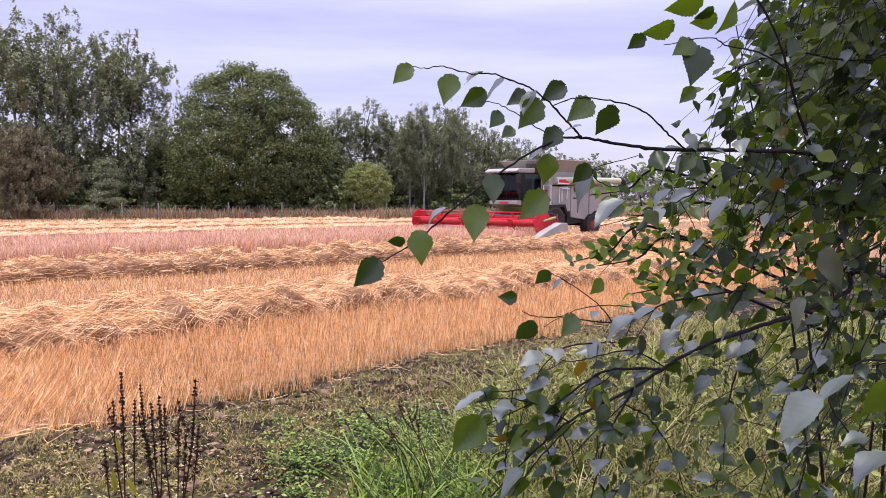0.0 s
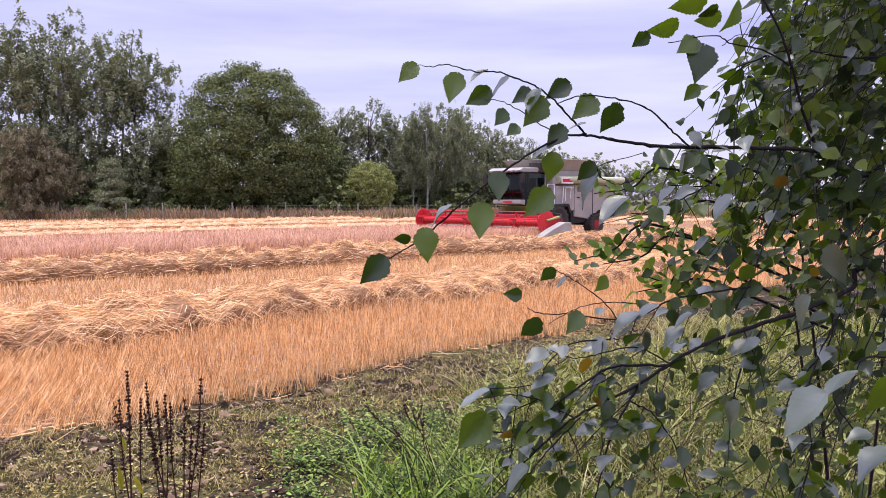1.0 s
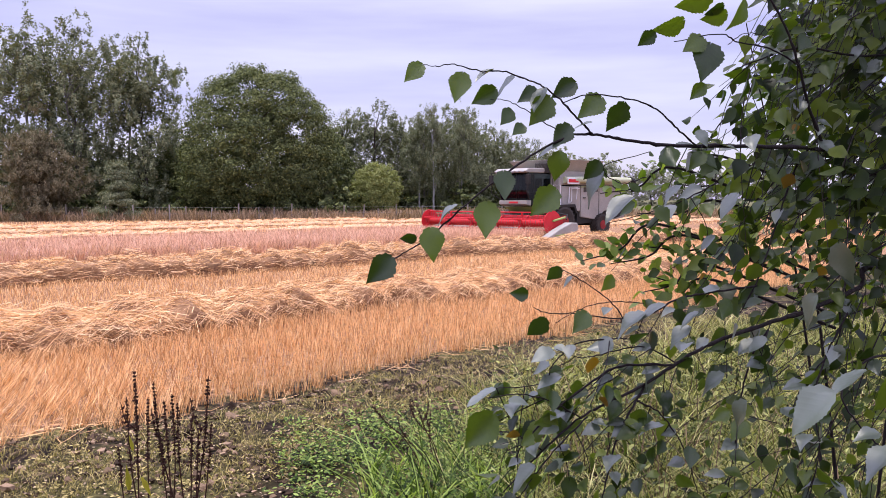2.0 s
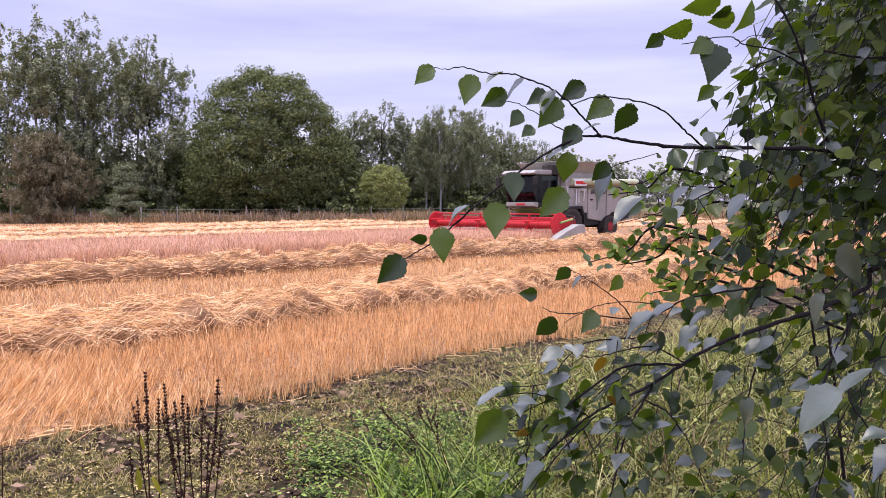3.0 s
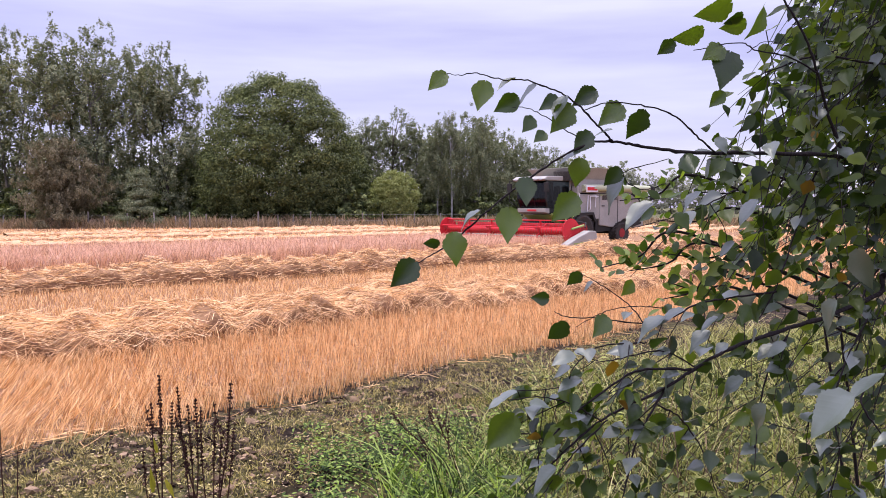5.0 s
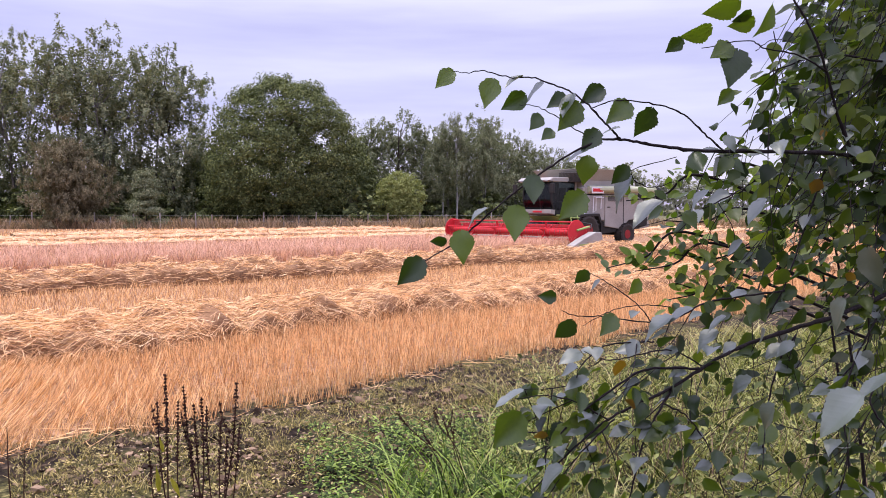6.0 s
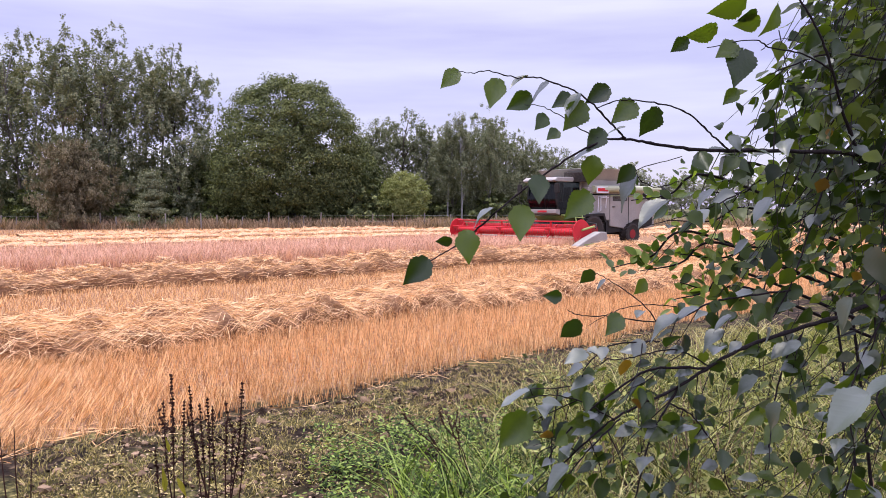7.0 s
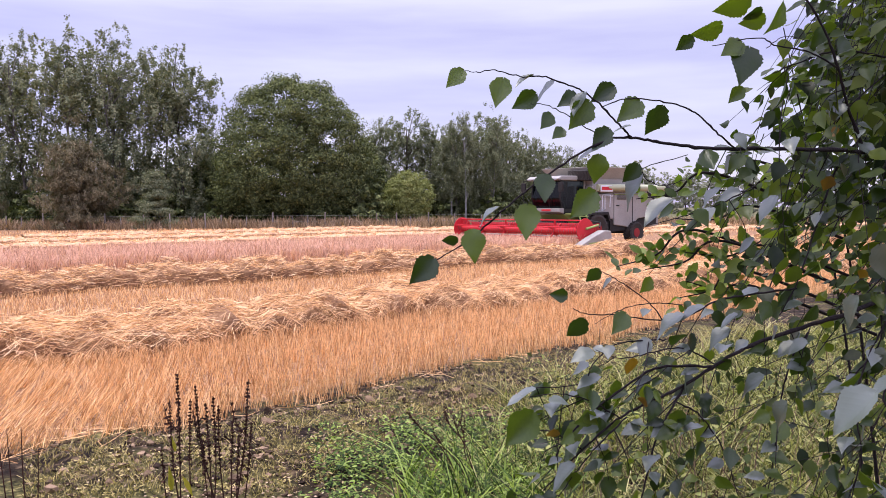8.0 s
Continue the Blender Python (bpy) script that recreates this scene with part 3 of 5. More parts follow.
stand(tree("young_spruce", "small dull conifer by the fence", "tree", "spire", 4.4, 5.4, 0.2, 14000, 0.10, M["birch_leaf"], M["bark"], 43), -0.422 * 74.6, 74.6)
# shrubs added where the shade under the canopy looked too bright
under = tree("shrub", "shrub added to fill the dark under the trees", "bush", "bush", 6.5, 4.6, 0.1, 4000, 0.29, M["oak_leaf"], M["bark"], 45, "shrubs under the trees", 2)
for i in range(26):
    u = -0.64 + 0.031 * i + 0.006 * math.sin(3 * i)
    d = 84 + 5 * math.sin(2.3 * i) + (14 if u > -0.13 else 0) + max(0, u) * 60
    k = 0.85 + 0.3 * math.sin(1.9 * i) ** 2
    if i:
        copy_thing(under, put(under, u * d, d, k, i * 1.1, k * 0.95))
stand(under, -0.64 * 84, 84)
# back row of shrub copies, added to block light from behind the wood
for i in range(22):
    u = -0.68 + 0.038 * i + 0.008 * math.sin(5 * i)
    d = 97 + 4 * math.sin(1.7 * i) + (16 if u > -0.13 else 0) + max(0, u) * 60
    k = 1.25 + 0.3 * math.sin(2.9 * i) ** 2
    copy_thing(under, put(under, u * d, d, k, i * 0.9, k * 1.15))

# ---- margin grass and fence ----
n = 32000
u = rng.uniform(-0.66, 0.5, n)
d = 72.4 + rng.uniform(0, 6, n) + np.clip(u + 0.25, 0, 1) * 14
xy = np.stack([u * d, d], -1)
tall = (1.0 + 0.35 * wave(xy[:, 0], xy[:, 1], 3.0) + 0.3 * wave(xy[:, 0], xy[:, 1], 0.8, 3)) * rng.uniform(0.35, 1.25, n)
stuff("margin_grass", stalks(xy, np.zeros(n), tall, rng.uniform(0.05, 0.8, n), rng.uniform(0.03, 0.08, n), rng, 2, 0.2), M["dry_grass"],
      "tall dry grass and weeds along the field margin", "grass")
fence = thing("fence", "old post and wire fence along the trees", "fence", (0, 0, 0))
post_verts, post_quads = tube(np.array([[0, 0, -0.2], [0, 0, 0.6], [0.01, 0, 1.7], [0.01, 0, 1.75]]), [0.075, 0.07, 0.065, 0.03], 7)
post_mesh = raw_mesh("post", post_verts, post_quads, M["post"], False)
tops = []
for i in range(30):
    u = -0.62 + 0.0265 * i + 0.007 * math.sin(5 * i)
    d = 73.2 + max(0, u + 0.25) * 14
    p = new("post", post_mesh)
    p.parent = fence
    p.location = (u * d, d, 0.0)
    p.rotation_euler = (0.04 * math.sin(3 * i), 0.05 * math.sin(7 * i), i)
    p.scale = (0.9, 0.9, 0.78 + 0.13 * math.sin(4 * i))
    tops.append((u * d, d))
for z in (0.7, 1.25):
    mesh_part("wire", tube([(x, y, z) for x, y in tops], [0.006] * len(tops), 4), M["wire"], fence)

# ---- combine harvester ----
M["grey_paint"] = surface("dusty_light_grey_paint", [(0.20, 0.19, 0.165), (0.31, 0.295, 0.26), (0.42, 0.40, 0.36)], 0.5, 1.2, 0.05, rand="")
M["green_paint"] = surface("dusty_lime_paint", [(0.20, 0.26, 0.08), (0.34, 0.42, 0.14)], 0.5, 1.5, 0.05, rand="")
M["pale_tube"] = surface("dusty_olive_tube_paint", [(0.34, 0.36, 0.22), (0.48, 0.50, 0.33)], 0.5, 1.5, 0.05, rand="")
M["red_paint"] = surface("red_header_paint", [(0.42, 0.016, 0.022), (0.60, 0.04, 0.048)], 0.45, 2.0, 0.05, rand="")
M["rim_paint"] = surface("dusty_red_rim", [(0.16, 0.02, 0.02), (0.34, 0.035, 0.035)], 0.6, 6.0, 0.05, rand="")
M["black_part"] = surface("dark_machinery", [(0.012, 0.012, 0.012), (0.04, 0.038, 0.034)], 0.6, 3.0, 0.1, rand="")
M["tyre"] = surface("dusty_tyre_rubber", [(0.02, 0.019, 0.018), (0.07, 0.06, 0.05)], 0.85, 3.0, 0.3, rand="")
M["tank_inside"] = surface("brownish_tank_metal", [(0.16, 0.12, 0.09), (0.26, 0.20, 0.15)], 0.6, 2.0, 0.1, rand="")
M["white_plate"] = surface("white_plate", [(0.62, 0.62, 0.62), (0.74, 0.74, 0.74)], 0.5, 3.0, 0.0, rand="")
M["tine"] = surface("steel_tine", [(0.12, 0.11, 0.10), (0.25, 0.22, 0.19)], 0.5, 4.0, 0.0, rand="", metal=0.6)
M["lamp"] = surface("lamp_glass", [(0.25, 0.25, 0.25), (0.35, 0.35, 0.35)], 0.25, 4.0, 0.0, rand="")
M["tail_lamp"] = surface("red_lamp_glass", [(0.35, 0.02, 0.02), (0.5, 0.05, 0.04)], 0.2, 4.0, 0.0, rand="")
glass = bpy.data.materials.new("tinted_cab_glass")
glass.use_nodes = True
gb = glass.node_tree.nodes["Principled BSDF"]
gb.inputs["Base Color"].default_value = (0.025, 0.036, 0.038, 1)
gb.inputs["Specular IOR Level"].default_value = 0.2
gb.inputs["Roughness"].default_value, gb.inputs["IOR"].default_value, gb.inputs["Transmission Weight"].default_value = 0.05, 1.3, 0.9
M["cab_glass"] = glass


def part(name, bm, material, parent, label=""):
    me = bpy.data.meshes.new(name)
    bm.normal_update()
    bm.to_mesh(me)
    bm.free()
    me.materials.append(material)
    ob = new(name, me)
    ob.parent = parent
    return tagged(ob, label)


def bevelled(bm, width):
    if width:
        bmesh.ops.bevel(bm, geom=[e for e in bm.edges], offset=width, segments=2, affect="EDGES", profile=0.6)
    return bm


def block(x0, x1, y0, y1, z0, z1, bevel=0.03):
    bm = bmesh.new()
    bmesh.ops.create_cube(bm, size=1.0, matrix=Matrix.Translation(((x0 + x1) / 2, (y0 + y1) / 2, (z0 + z1) / 2)) @ Matrix.Diagonal((x1 - x0, y1 - y0, z1 - z0, 1)))
    return bevelled(bm, bevel)


def profile(points, y0, y1, bevel=0.03):
    """A side outline in x and z, given thickness from y0 to y1."""
    bm = bmesh.new()
    a = [bm.verts.new((x, y0, z)) for x, z in points]
    b = [bm.verts.new((x, y1, z)) for x, z in points]
    bm.faces.new(a)
    bm.faces.new(b[::-1])
    for i in range(len(a)):
        j = (i + 1) % len(a)
        bm.faces.new((a[j], a[i], b[i], b[j]))
    bmesh.ops.recalc_face_normals(bm, faces=bm.faces)
    return bevelled(bm, bevel)


def rod(points, radius, sides=8):
    bm = bmesh.new()
    v, q = tube(np.array(points, float), [radius] * len(points), sides)
    vs = [bm.verts.new(p) for p in v]
    for f in q:
        bm.faces.new([vs[i] for i in f])
    bm.faces.new(vs[:sides][::-1])
    bm.faces.new(vs[-sides:])
    bmesh.ops.recalc_face_normals(bm, faces=bm.faces)
    return bm


def lathe(rings, y_axis=True, sides=28):
    """A solid of rotation about the y axis from (radius, y) rings."""
    bm = bmesh.new()
    loops = []
    for rad, y in rings:
        loops.append([bm.verts.new((rad * math.cos(a), y, rad * math.sin(a))) for a in np.linspace(0, 2 * math.pi, sides, endpoint=False)])
    for a, b in zip(loops, loops[1:]):
        for i in range(sides):
            j = (i + 1) % sides
            bm.faces.new((a[i], a[j], b[j], b[i]))
    bm.faces.new(loops[0])
    bm.faces.new(loops[-1][::-1])
    bmesh.ops.recalc_face_normals(bm, faces=bm.faces)
    return bm


def wheel(parent, x, y, rad, wide):
    """A lugged tyre with a red rim and hub; y is the middle of the tread."""
    out = 1 if y > 0 else -1
    h = wide / 2
    bm = lathe([(rad * 0.39, -h * 0.8), (rad * 0.80, -h), (rad * 0.94, -h * 0.9), (rad * 0.97, 0), (rad * 0.94, h * 0.9), (rad * 0.80, h), (rad * 0.39, h * 0.8)])
    count = 20
    for i in range(count):
        for sgn in (-1, 1):
            a = 2 * math.pi * (i + (0.5 if sgn > 0 else 0)) / count
            m = Matrix.Rotation(-a, 4, "Y") @ Matrix.Translation((rad * 0.965, sgn * h * 0.5, 0)) @ Matrix.Rotation(sgn * 0.6, 4, "X") @ Matrix.Diagonal((rad * 0.08, h * 1.05, rad * 0.07, 1))
            bmesh.ops.create_cube(bm, size=1.0, matrix=m)
    hub = new("wheel")
    hub.parent, hub.location = parent, (x, y, rad)
    tyre = part("tyre", bm, M["tyre"], hub, "dusty black lugged tyre")
    rim = lathe([(rad * 0.40, out * h * 0.88), (rad * 0.37, out * h * 0.7), (rad * 0.28, out * h * 0.35), (rad * 0.2, out * h * 0.3), (rad * 0.18, out * h * 0.6), (rad * 0.1, out * h * 0.62)])
    part("rim", rim, M["rim_paint"], hub, "red steel rim")
    return hub


combine = thing("combine_harvester", "dusty grey combine harvester with a red reel, cutting barley", "combine harvester")
combine.matrix_basis = pose(4.7, 40.8, 0, 0, 0, 222)
part("body", profile([(0.4, 1.0), (0.4, 2.95), (-3.6, 2.95), (-4.6, 2.55), (-5.0, 1.9), (-4.9, 1.0), (-3.6, 0.75), (-1.2, 0.75)], -1.3, 1.3, 0.06), M["black_part"], combine)
for side in (1, -1):
    y0, y1 = (1.3, 1.48) if side > 0 else (-1.48, -1.3)
    part("side_panel", profile([(0.3, 1.55), (0.35, 2.55), (-1.1, 2.6), (-1.1, 1.3), (-0.3, 1.3)], y0, y1, 0.05), M["grey_paint"], combine, "dusty light grey side panel")
    part("side_panel", profile([(-1.14, 1.0), (-1.14, 2.6), (-3.7, 2.6), (-4.4, 2.3), (-4.6, 1.7), (-4.2, 1.4), (-3.1, 1.3), (-2.4, 0.85)], y0, y1, 0.05), M["grey_paint"], combine, "dusty light grey rear side panel")
    part("upper_panel", block(-3.9, 0.35, min(y0, y1) + 0.0, max(y0, y1) - 0.04, 2.62, 2.98, 0.04), M["grey_paint"], combine)
    for i in range(5):
        part("vent_slat", block(-2.5, -1.35, side * 1.47 - 0.015, side * 1.47 + 0.03, 2.28 + 0.055 * i, 2.31 + 0.055 * i, 0.006), M["black_part"], combine)
    wheel(combine, 0.45, side * 1.5, 0.8, 0.6)
    wheel(combine, -2.75, side * 1.45, 0.58, 0.5)
part("axle", block(0.3, 0.6, -1.3, 1.3, 0.68, 0.92, 0.03), M["black_part"], combine)
part("rear_axle", block(-2.87, -2.63, -1.1, 1.1, 0.52, 0.78, 0.03), M["black_part"], combine)
part("straw_hood", profile([(-4.4, 2.2), (-5.4, 1.9), (-5.5, 0.9), (-4.6, 0.8)], -1.0, 1.0, 0.05), M["grey_paint"], combine, "grey straw hood at the rear")
part("engine_cover", block(-4.0, -2.3, -1.2, 1.2, 2.95, 3.25, 0.08), M["grey_paint"], combine)
part("exhaust", rod([(-3.2, -0.9, 3.2), (-3.2, -0.9, 3.7), (-3.35, -0.9, 3.85)], 0.07), M["black_part"], combine)
part("grain_tank", block(-2.2, 0.35, -1.35, 1.35, 2.95, 3.32, 0.04), M["grey_paint"], combine, "grey grain tank")
# flared tank flaps
for ax, label in (("f", "pale tank flap"), ("b", ""), ("l", ""), ("r", "")):
    inner = {"f": [(0.35, -1.35), (0.35, 1.35)], "b": [(-2.2, 1.35), (-2.2, -1.35)], "l": [(0.35, 1.35), (-2.2, 1.35)], "r": [(-2.2, -1.35), (0.35, -1.35)]}[ax]
    outer = {"f": [(0.75, -1.75), (0.75, 1.75)], "b": [(-2.7, 1.75), (-2.7, -1.75)], "l": [(0.75, 1.75), (-2.7, 1.75)], "r": [(-2.7, -1.75), (0.75, -1.75)]}[ax]
    bm = bmesh.new()
    low = [(x, y, 3.30) for x, y in inner]
    top = [(x, y, 3.86) for x, y in outer]
    for off in (0.0, 0.05):
        k = 1 - off * 0.6
        for p in (low[0], low[1], top[1], top[0]):
            bm.verts.new((p[0] * k - off * 0.3, p[1] * k, p[2] + off * 0.2))
    bm.verts.ensure_lookup_table()
    v = bm.verts
    bm.faces.new((v[0], v[1], v[2], v[3]))
    bm.faces.new((v[7], v[6], v[5], v[4]))
    for i in range(4):
        j = (i + 1) % 4
        bm.faces.new((v[i], v[i + 4], v[j + 4], v[j]))
    bmesh.ops.recalc_face_normals(bm, faces=bm.faces)
    part("tank_flap", bm, M["tank_inside"] if ax == "b" else M["grey_paint"], combine, label)
# unloading tube folded along the left side
part("unloading_tube", rod([(0.2, 1.5, 2.86), (-1.5, 1.62, 2.88), (-4.9, 1.75, 2.88)], 0.17, 14), M["pale_tube"], combine, "dusty olive unloading tube")
part("tube_spout", rod([(-4.85, 1.75, 2.92), (-5.15, 1.76, 2.84), (-5.3, 1.78, 2.35)], 0.2, 12), M["black_part"], combine, "black rubber spout")
for side in (1, -1):
    y = side * 1.485
    part("panel_seam", block(-2.62, -2.59, y - 0.012, y + 0.012, 1.0, 2.58, 0.0), M["black_part"], combine)
    part("panel_handle", block(-1.5, -1.3, y - 0.01, y + 0.04, 1.95, 2.0, 0.01), M["black_part"], combine)
    part("skirt", profile([(-0.9, 0.62), (-0.95, 1.28), (-2.3, 1.0), (-2.1, 0.7)], side * 1.36 - 0.04, side * 1.36 + 0.04, 0.02), M["black_part"], combine, "black lower guard")
    part("trim_line", block(-3.7, -1.16, y - 0.01, y + 0.012, 2.50, 2.55, 0.0), M["green_paint"], combine, "lime green trim line")
part("grab_rail", rod([(-0.25, 1.5, 1.75), (-0.25, 1.62, 1.8), (-0.25, 1.62, 2.45), (-0.85, 1.62, 2.45), (-0.85, 1.5, 2.4)], 0.02), M["white_plate"], combine)
part("mudguard", profile([(1.35, 1.2), (1.1, 1.62), (-0.35, 1.66), (-0.55, 1.2), (-0.4, 1.2), (-0.25, 1.52), (1.0, 1.5), (1.22, 1.15)], 1.2, 1.78, 0.02), M["black_part"], combine, "black wheel guard")
part("beacon", lathe([(0.06, 0.0), (0.06, 0.03), (0.05, 0.14), (0.02, 0.17)], sides=12), M["tail_lamp"], combine, "small beacon on the cab roof")
combine.children[-1].location, combine.children[-1].rotation_euler = (0.7, 0.8, 3.44), (math.pi / 2, 0, 0)
part("plate", block(-0.75, 0.15, 1.66, 1.70, 2.66, 2.98, 0.01), M["white_plate"], combine, "white maker's plate")
part("plate_mark", block(-0.68, 0.08, 1.70, 1.712, 2.74, 2.90, 0.004), M["red_paint"], combine)
# cab
part("cab_floor", block(0.45, 2.05, -0.9, 0.9, 1.62, 1.85, 0.04), M["black_part"], combine)
part("cab_bumper", profile([(2.0, 1.58), (2.3, 1.66), (2.3, 1.86), (2.0, 1.86)], -0.95, 0.95, 0.03), M["grey_paint"], combine, "pale bumper under the windscreen")
part("bumper_mark", block(2.30, 2.315, -0.25, 0.35, 1.71, 1.80, 0.003), M["red_paint"], combine)
cab = profile([(0.5, 1.85), (2.12, 1.85), (2.32, 2.35), (2.18, 3.2), (0.5, 3.2)], -0.92, 0.92, 0.0)
part("cab_glass", cab, M["cab_glass"], combine, "dark tinted cab windows")
part("cab_back", block(0.40, 0.49, -0.9, 0.9, 1.8, 3.2, 0.01), M["black_part"], combine)
part("seat", profile([(0.75, 1.86), (1.3, 1.86), (1.3, 2.25), (0.95, 2.25), (0.85, 2.95), (0.72, 2.95)], -0.28, 0.28, 0.04), M["black_part"], combine)
part("steering_column", rod([(1.75, 0.0, 1.86), (1.6, 0.0, 2.5)], 0.06), M["black_part"], combine)
for side in (1, -1):
    y = side * 0.93
    part("pillar", rod([(2.1, y, 1.86), (2.31, y, 2.35), (2.17, y, 3.22)], 0.035), M["black_part"], combine)
    part("pillar", rod([(0.5, y, 1.86), (0.5, y, 3.22)], 0.06), M["grey_paint"], combine)
    part("mirror_arm", rod([(2.2, side * 0.85, 3.25), (2.55, side * 1.25, 3.2), (2.55, side * 1.25, 2.2), (2.2, side * 0.95, 1.9)], 0.025), M["black_part"], combine)
    part("mirror", block(2.5, 2.6, side * 1.25 - 0.14, side * 1.25 + 0.14, 2.65, 3.1, 0.03), M["black_part"], combine)
part("cab_roof", profile([(0.4, 3.2), (2.45, 3.2), (2.55, 3.28), (2.3, 3.42), (0.5, 3.45)], -1.08, 1.08, 0.05), M["grey_paint"], combine, "pale cab roof with work lamps")
for i in range(6):
    y = -0.85 + 0.34 * i
    part("work_lamp", block(2.49, 2.56, y - 0.09, y + 0.09, 3.215, 3.29, 0.015), M["lamp"], combine)
part("corner_post", block(0.28, 0.5, 1.02, 1.42, 1.55, 2.95, 0.05), M["grey_paint"], combine, "pale corner cover with a red lamp")
part("marker_lamp", block(0.50, 0.53, 1.12, 1.32, 2.0, 2.38, 0.01), M["tail_lamp"], combine, "red marker lamp")
# platform, ladder and rail
part("platform", block(0.55, 1.95, 0.98, 1.65, 1.55, 1.62, 0.01), M["green_paint"], combine, "lime green platform")
for x in (1.25, 1.75):
    part("ladder_side", rod([(x, 1.68, 1.6), (x, 2.05, 0.45)], 0.035), M["green_paint"], combine)
for i in range(4):
    f = (i + 0.5) / 4
    part("ladder_step", block(1.25, 1.75, 1.62 + 0.37 * f, 1.82 + 0.37 * f, 1.58 - 1.15 * f, 1.62 - 1.15 * f, 0.01), M["green_paint"], combine)
part("hand_rail", rod([(0.6, 1.62, 1.62), (0.6, 1.62, 2.6), (1.15, 1.62, 2.6), (1.15, 1.62, 1.62)], 0.022), M["white_plate"], combine)
part("hand_rail", rod([(-0.1, 1.56, 1.7), (-0.1, 1.6, 2.5), (-0.7, 1.6, 2.5), (-0.7, 1.56, 1.9)], 0.022), M["white_plate"], combine)
part("under_frame", profile([(2.0, 1.55), (0.3, 1.55), (0.1, 1.1), (1.2, 1.0)], -0.85, 0.95, 0.03), M["green_paint"], combine, "lime green frame under the cab")
part("feeder_house", profile([(0.6, 1.35), (1.6, 1.3), (3.4, 0.85), (3.4, 0.25), (2.8, 0.25), (0.6, 0.8)], -0.7, 0.7, 0.04), M["black_part"], combine)
# header with reel
HALF = 4.15
header = new("header")
header.parent = combine
part("back_sheet", profile([(3.35, 0.2), (3.45, 1.02), (3.52, 1.02), (3.5, 0.3), (3.9, 0.14), (4.5, 0.12), (4.5, 0.08), (3.4, 0.1)], -HALF, HALF, 0.0), M["red_paint"], header, "red header trough")
part("top_beam", block(3.38, 3.52, -HALF, HALF, 1.0, 1.12, 0.03), M["red_paint"], header)
part("auger_drum", rod([(3.85, -HALF + 0.1, 0.42), (3.85, HALF - 0.1, 0.42)], 0.2, 14), M["grey_paint"], header)
part("reel_tube", rod([(4.15, -HALF + 0.1, 0.85), (4.15, HALF - 0.1, 0.85)], 0.155, 16), M["red_paint"], header, "thick red reel tube")
for i in range(6):
    a = 2 * math.pi * i / 6 + 0.35
    x, z = 4.15 + 0.47 * math.cos(a), 0.85 + 0.47 * math.sin(a)
    part("reel_bar", rod([(x, -HALF + 0.1, z), (x, HALF - 0.1, z)], 0.028, 6), M["red_paint"], header)
    bm = bmesh.new()
    for y in np.arange(-HALF + 0.2, HALF - 0.1, 0.15):
        bmesh.ops.create_cube(bm, size=1.0, matrix=Matrix.Translation((x - 0.03, y, z - 0.12)) @ Matrix.Rotation(0.2, 4, "Y") @ Matrix.Diagonal((0.012, 0.012, 0.24, 1)))
    tagged(part("tines", bm, M["tine"], header), kind="stuff")
for k in range(6):
    y = -HALF + 0.12 + k * (2 * HALF - 0.24) / 5
    hub = part("reel_spider", lathe([(0.2, y - 0.03), (0.24, y - 0.02), (0.24, y + 0.02), (0.2, y + 0.03)], sides=14), M["red_paint"], header)
    hub.location = (4.15, 0, 0.85)
    for i in range(6):
        a = 2 * math.pi * i / 6 + 0.35
        arm = part("arm", bevelled(block(0.12, 0.49, y - 0.02, y + 0.02, -0.045, 0.045, 0.0), 0.008), M["red_paint"], hub)
        arm.rotation_euler = (0, -a, 0)
for side in (1, -1):
    disc = part("reel_end", lathe([(0.44, side * HALF - 0.02), (0.56, side * HALF), (0.56, side * HALF + 0.03), (0.2, side * HALF + 0.06)], sides=24), M["red_paint"], header, "red reel end disc")
    disc.location = (4.15, 0, 0.85)
    y = side * (HALF + 0.1)
    part("reel_arm", rod([(3.4, y, 1.1), (4.2, y, 0.95)], 0.05), M["green_paint"], header)
    part("divider", profile([(3.3, 0.10), (3.0, 0.50), (3.1, 0.86), (3.5, 0.88), (4.3, 0.60), (5.4, 0.12), (5.0, 0.04)], y + side * 0.1 - 0.06, y + side * 0.42 + 0.06, 0.05), M["grey_paint"], header, "pale grey crop divider")
    part("divider_trim", profile([(3.1, 0.36), (3.1, 0.44), (4.6, 0.36), (4.6, 0.30)], y + side * 0.48 - 0.01, y + side * 0.48 + 0.02, 0.004), M["green_paint"], header, "lime green stripe")
    part("divider_tip", profile([(5.2, 0.10), (5.25, 0.28), (5.95, 0.06)], y + side * 0.26 - 0.06, y + side * 0.26 + 0.06, 0.01), M["green_paint"], header, "lime green divider tip")
    part("hose", rod([(3.3, y, 1.0), (3.0, y - side * 0.2, 1.2), (2.5, y - side * 1.5, 1.3)], 0.03), M["black_part"], header)
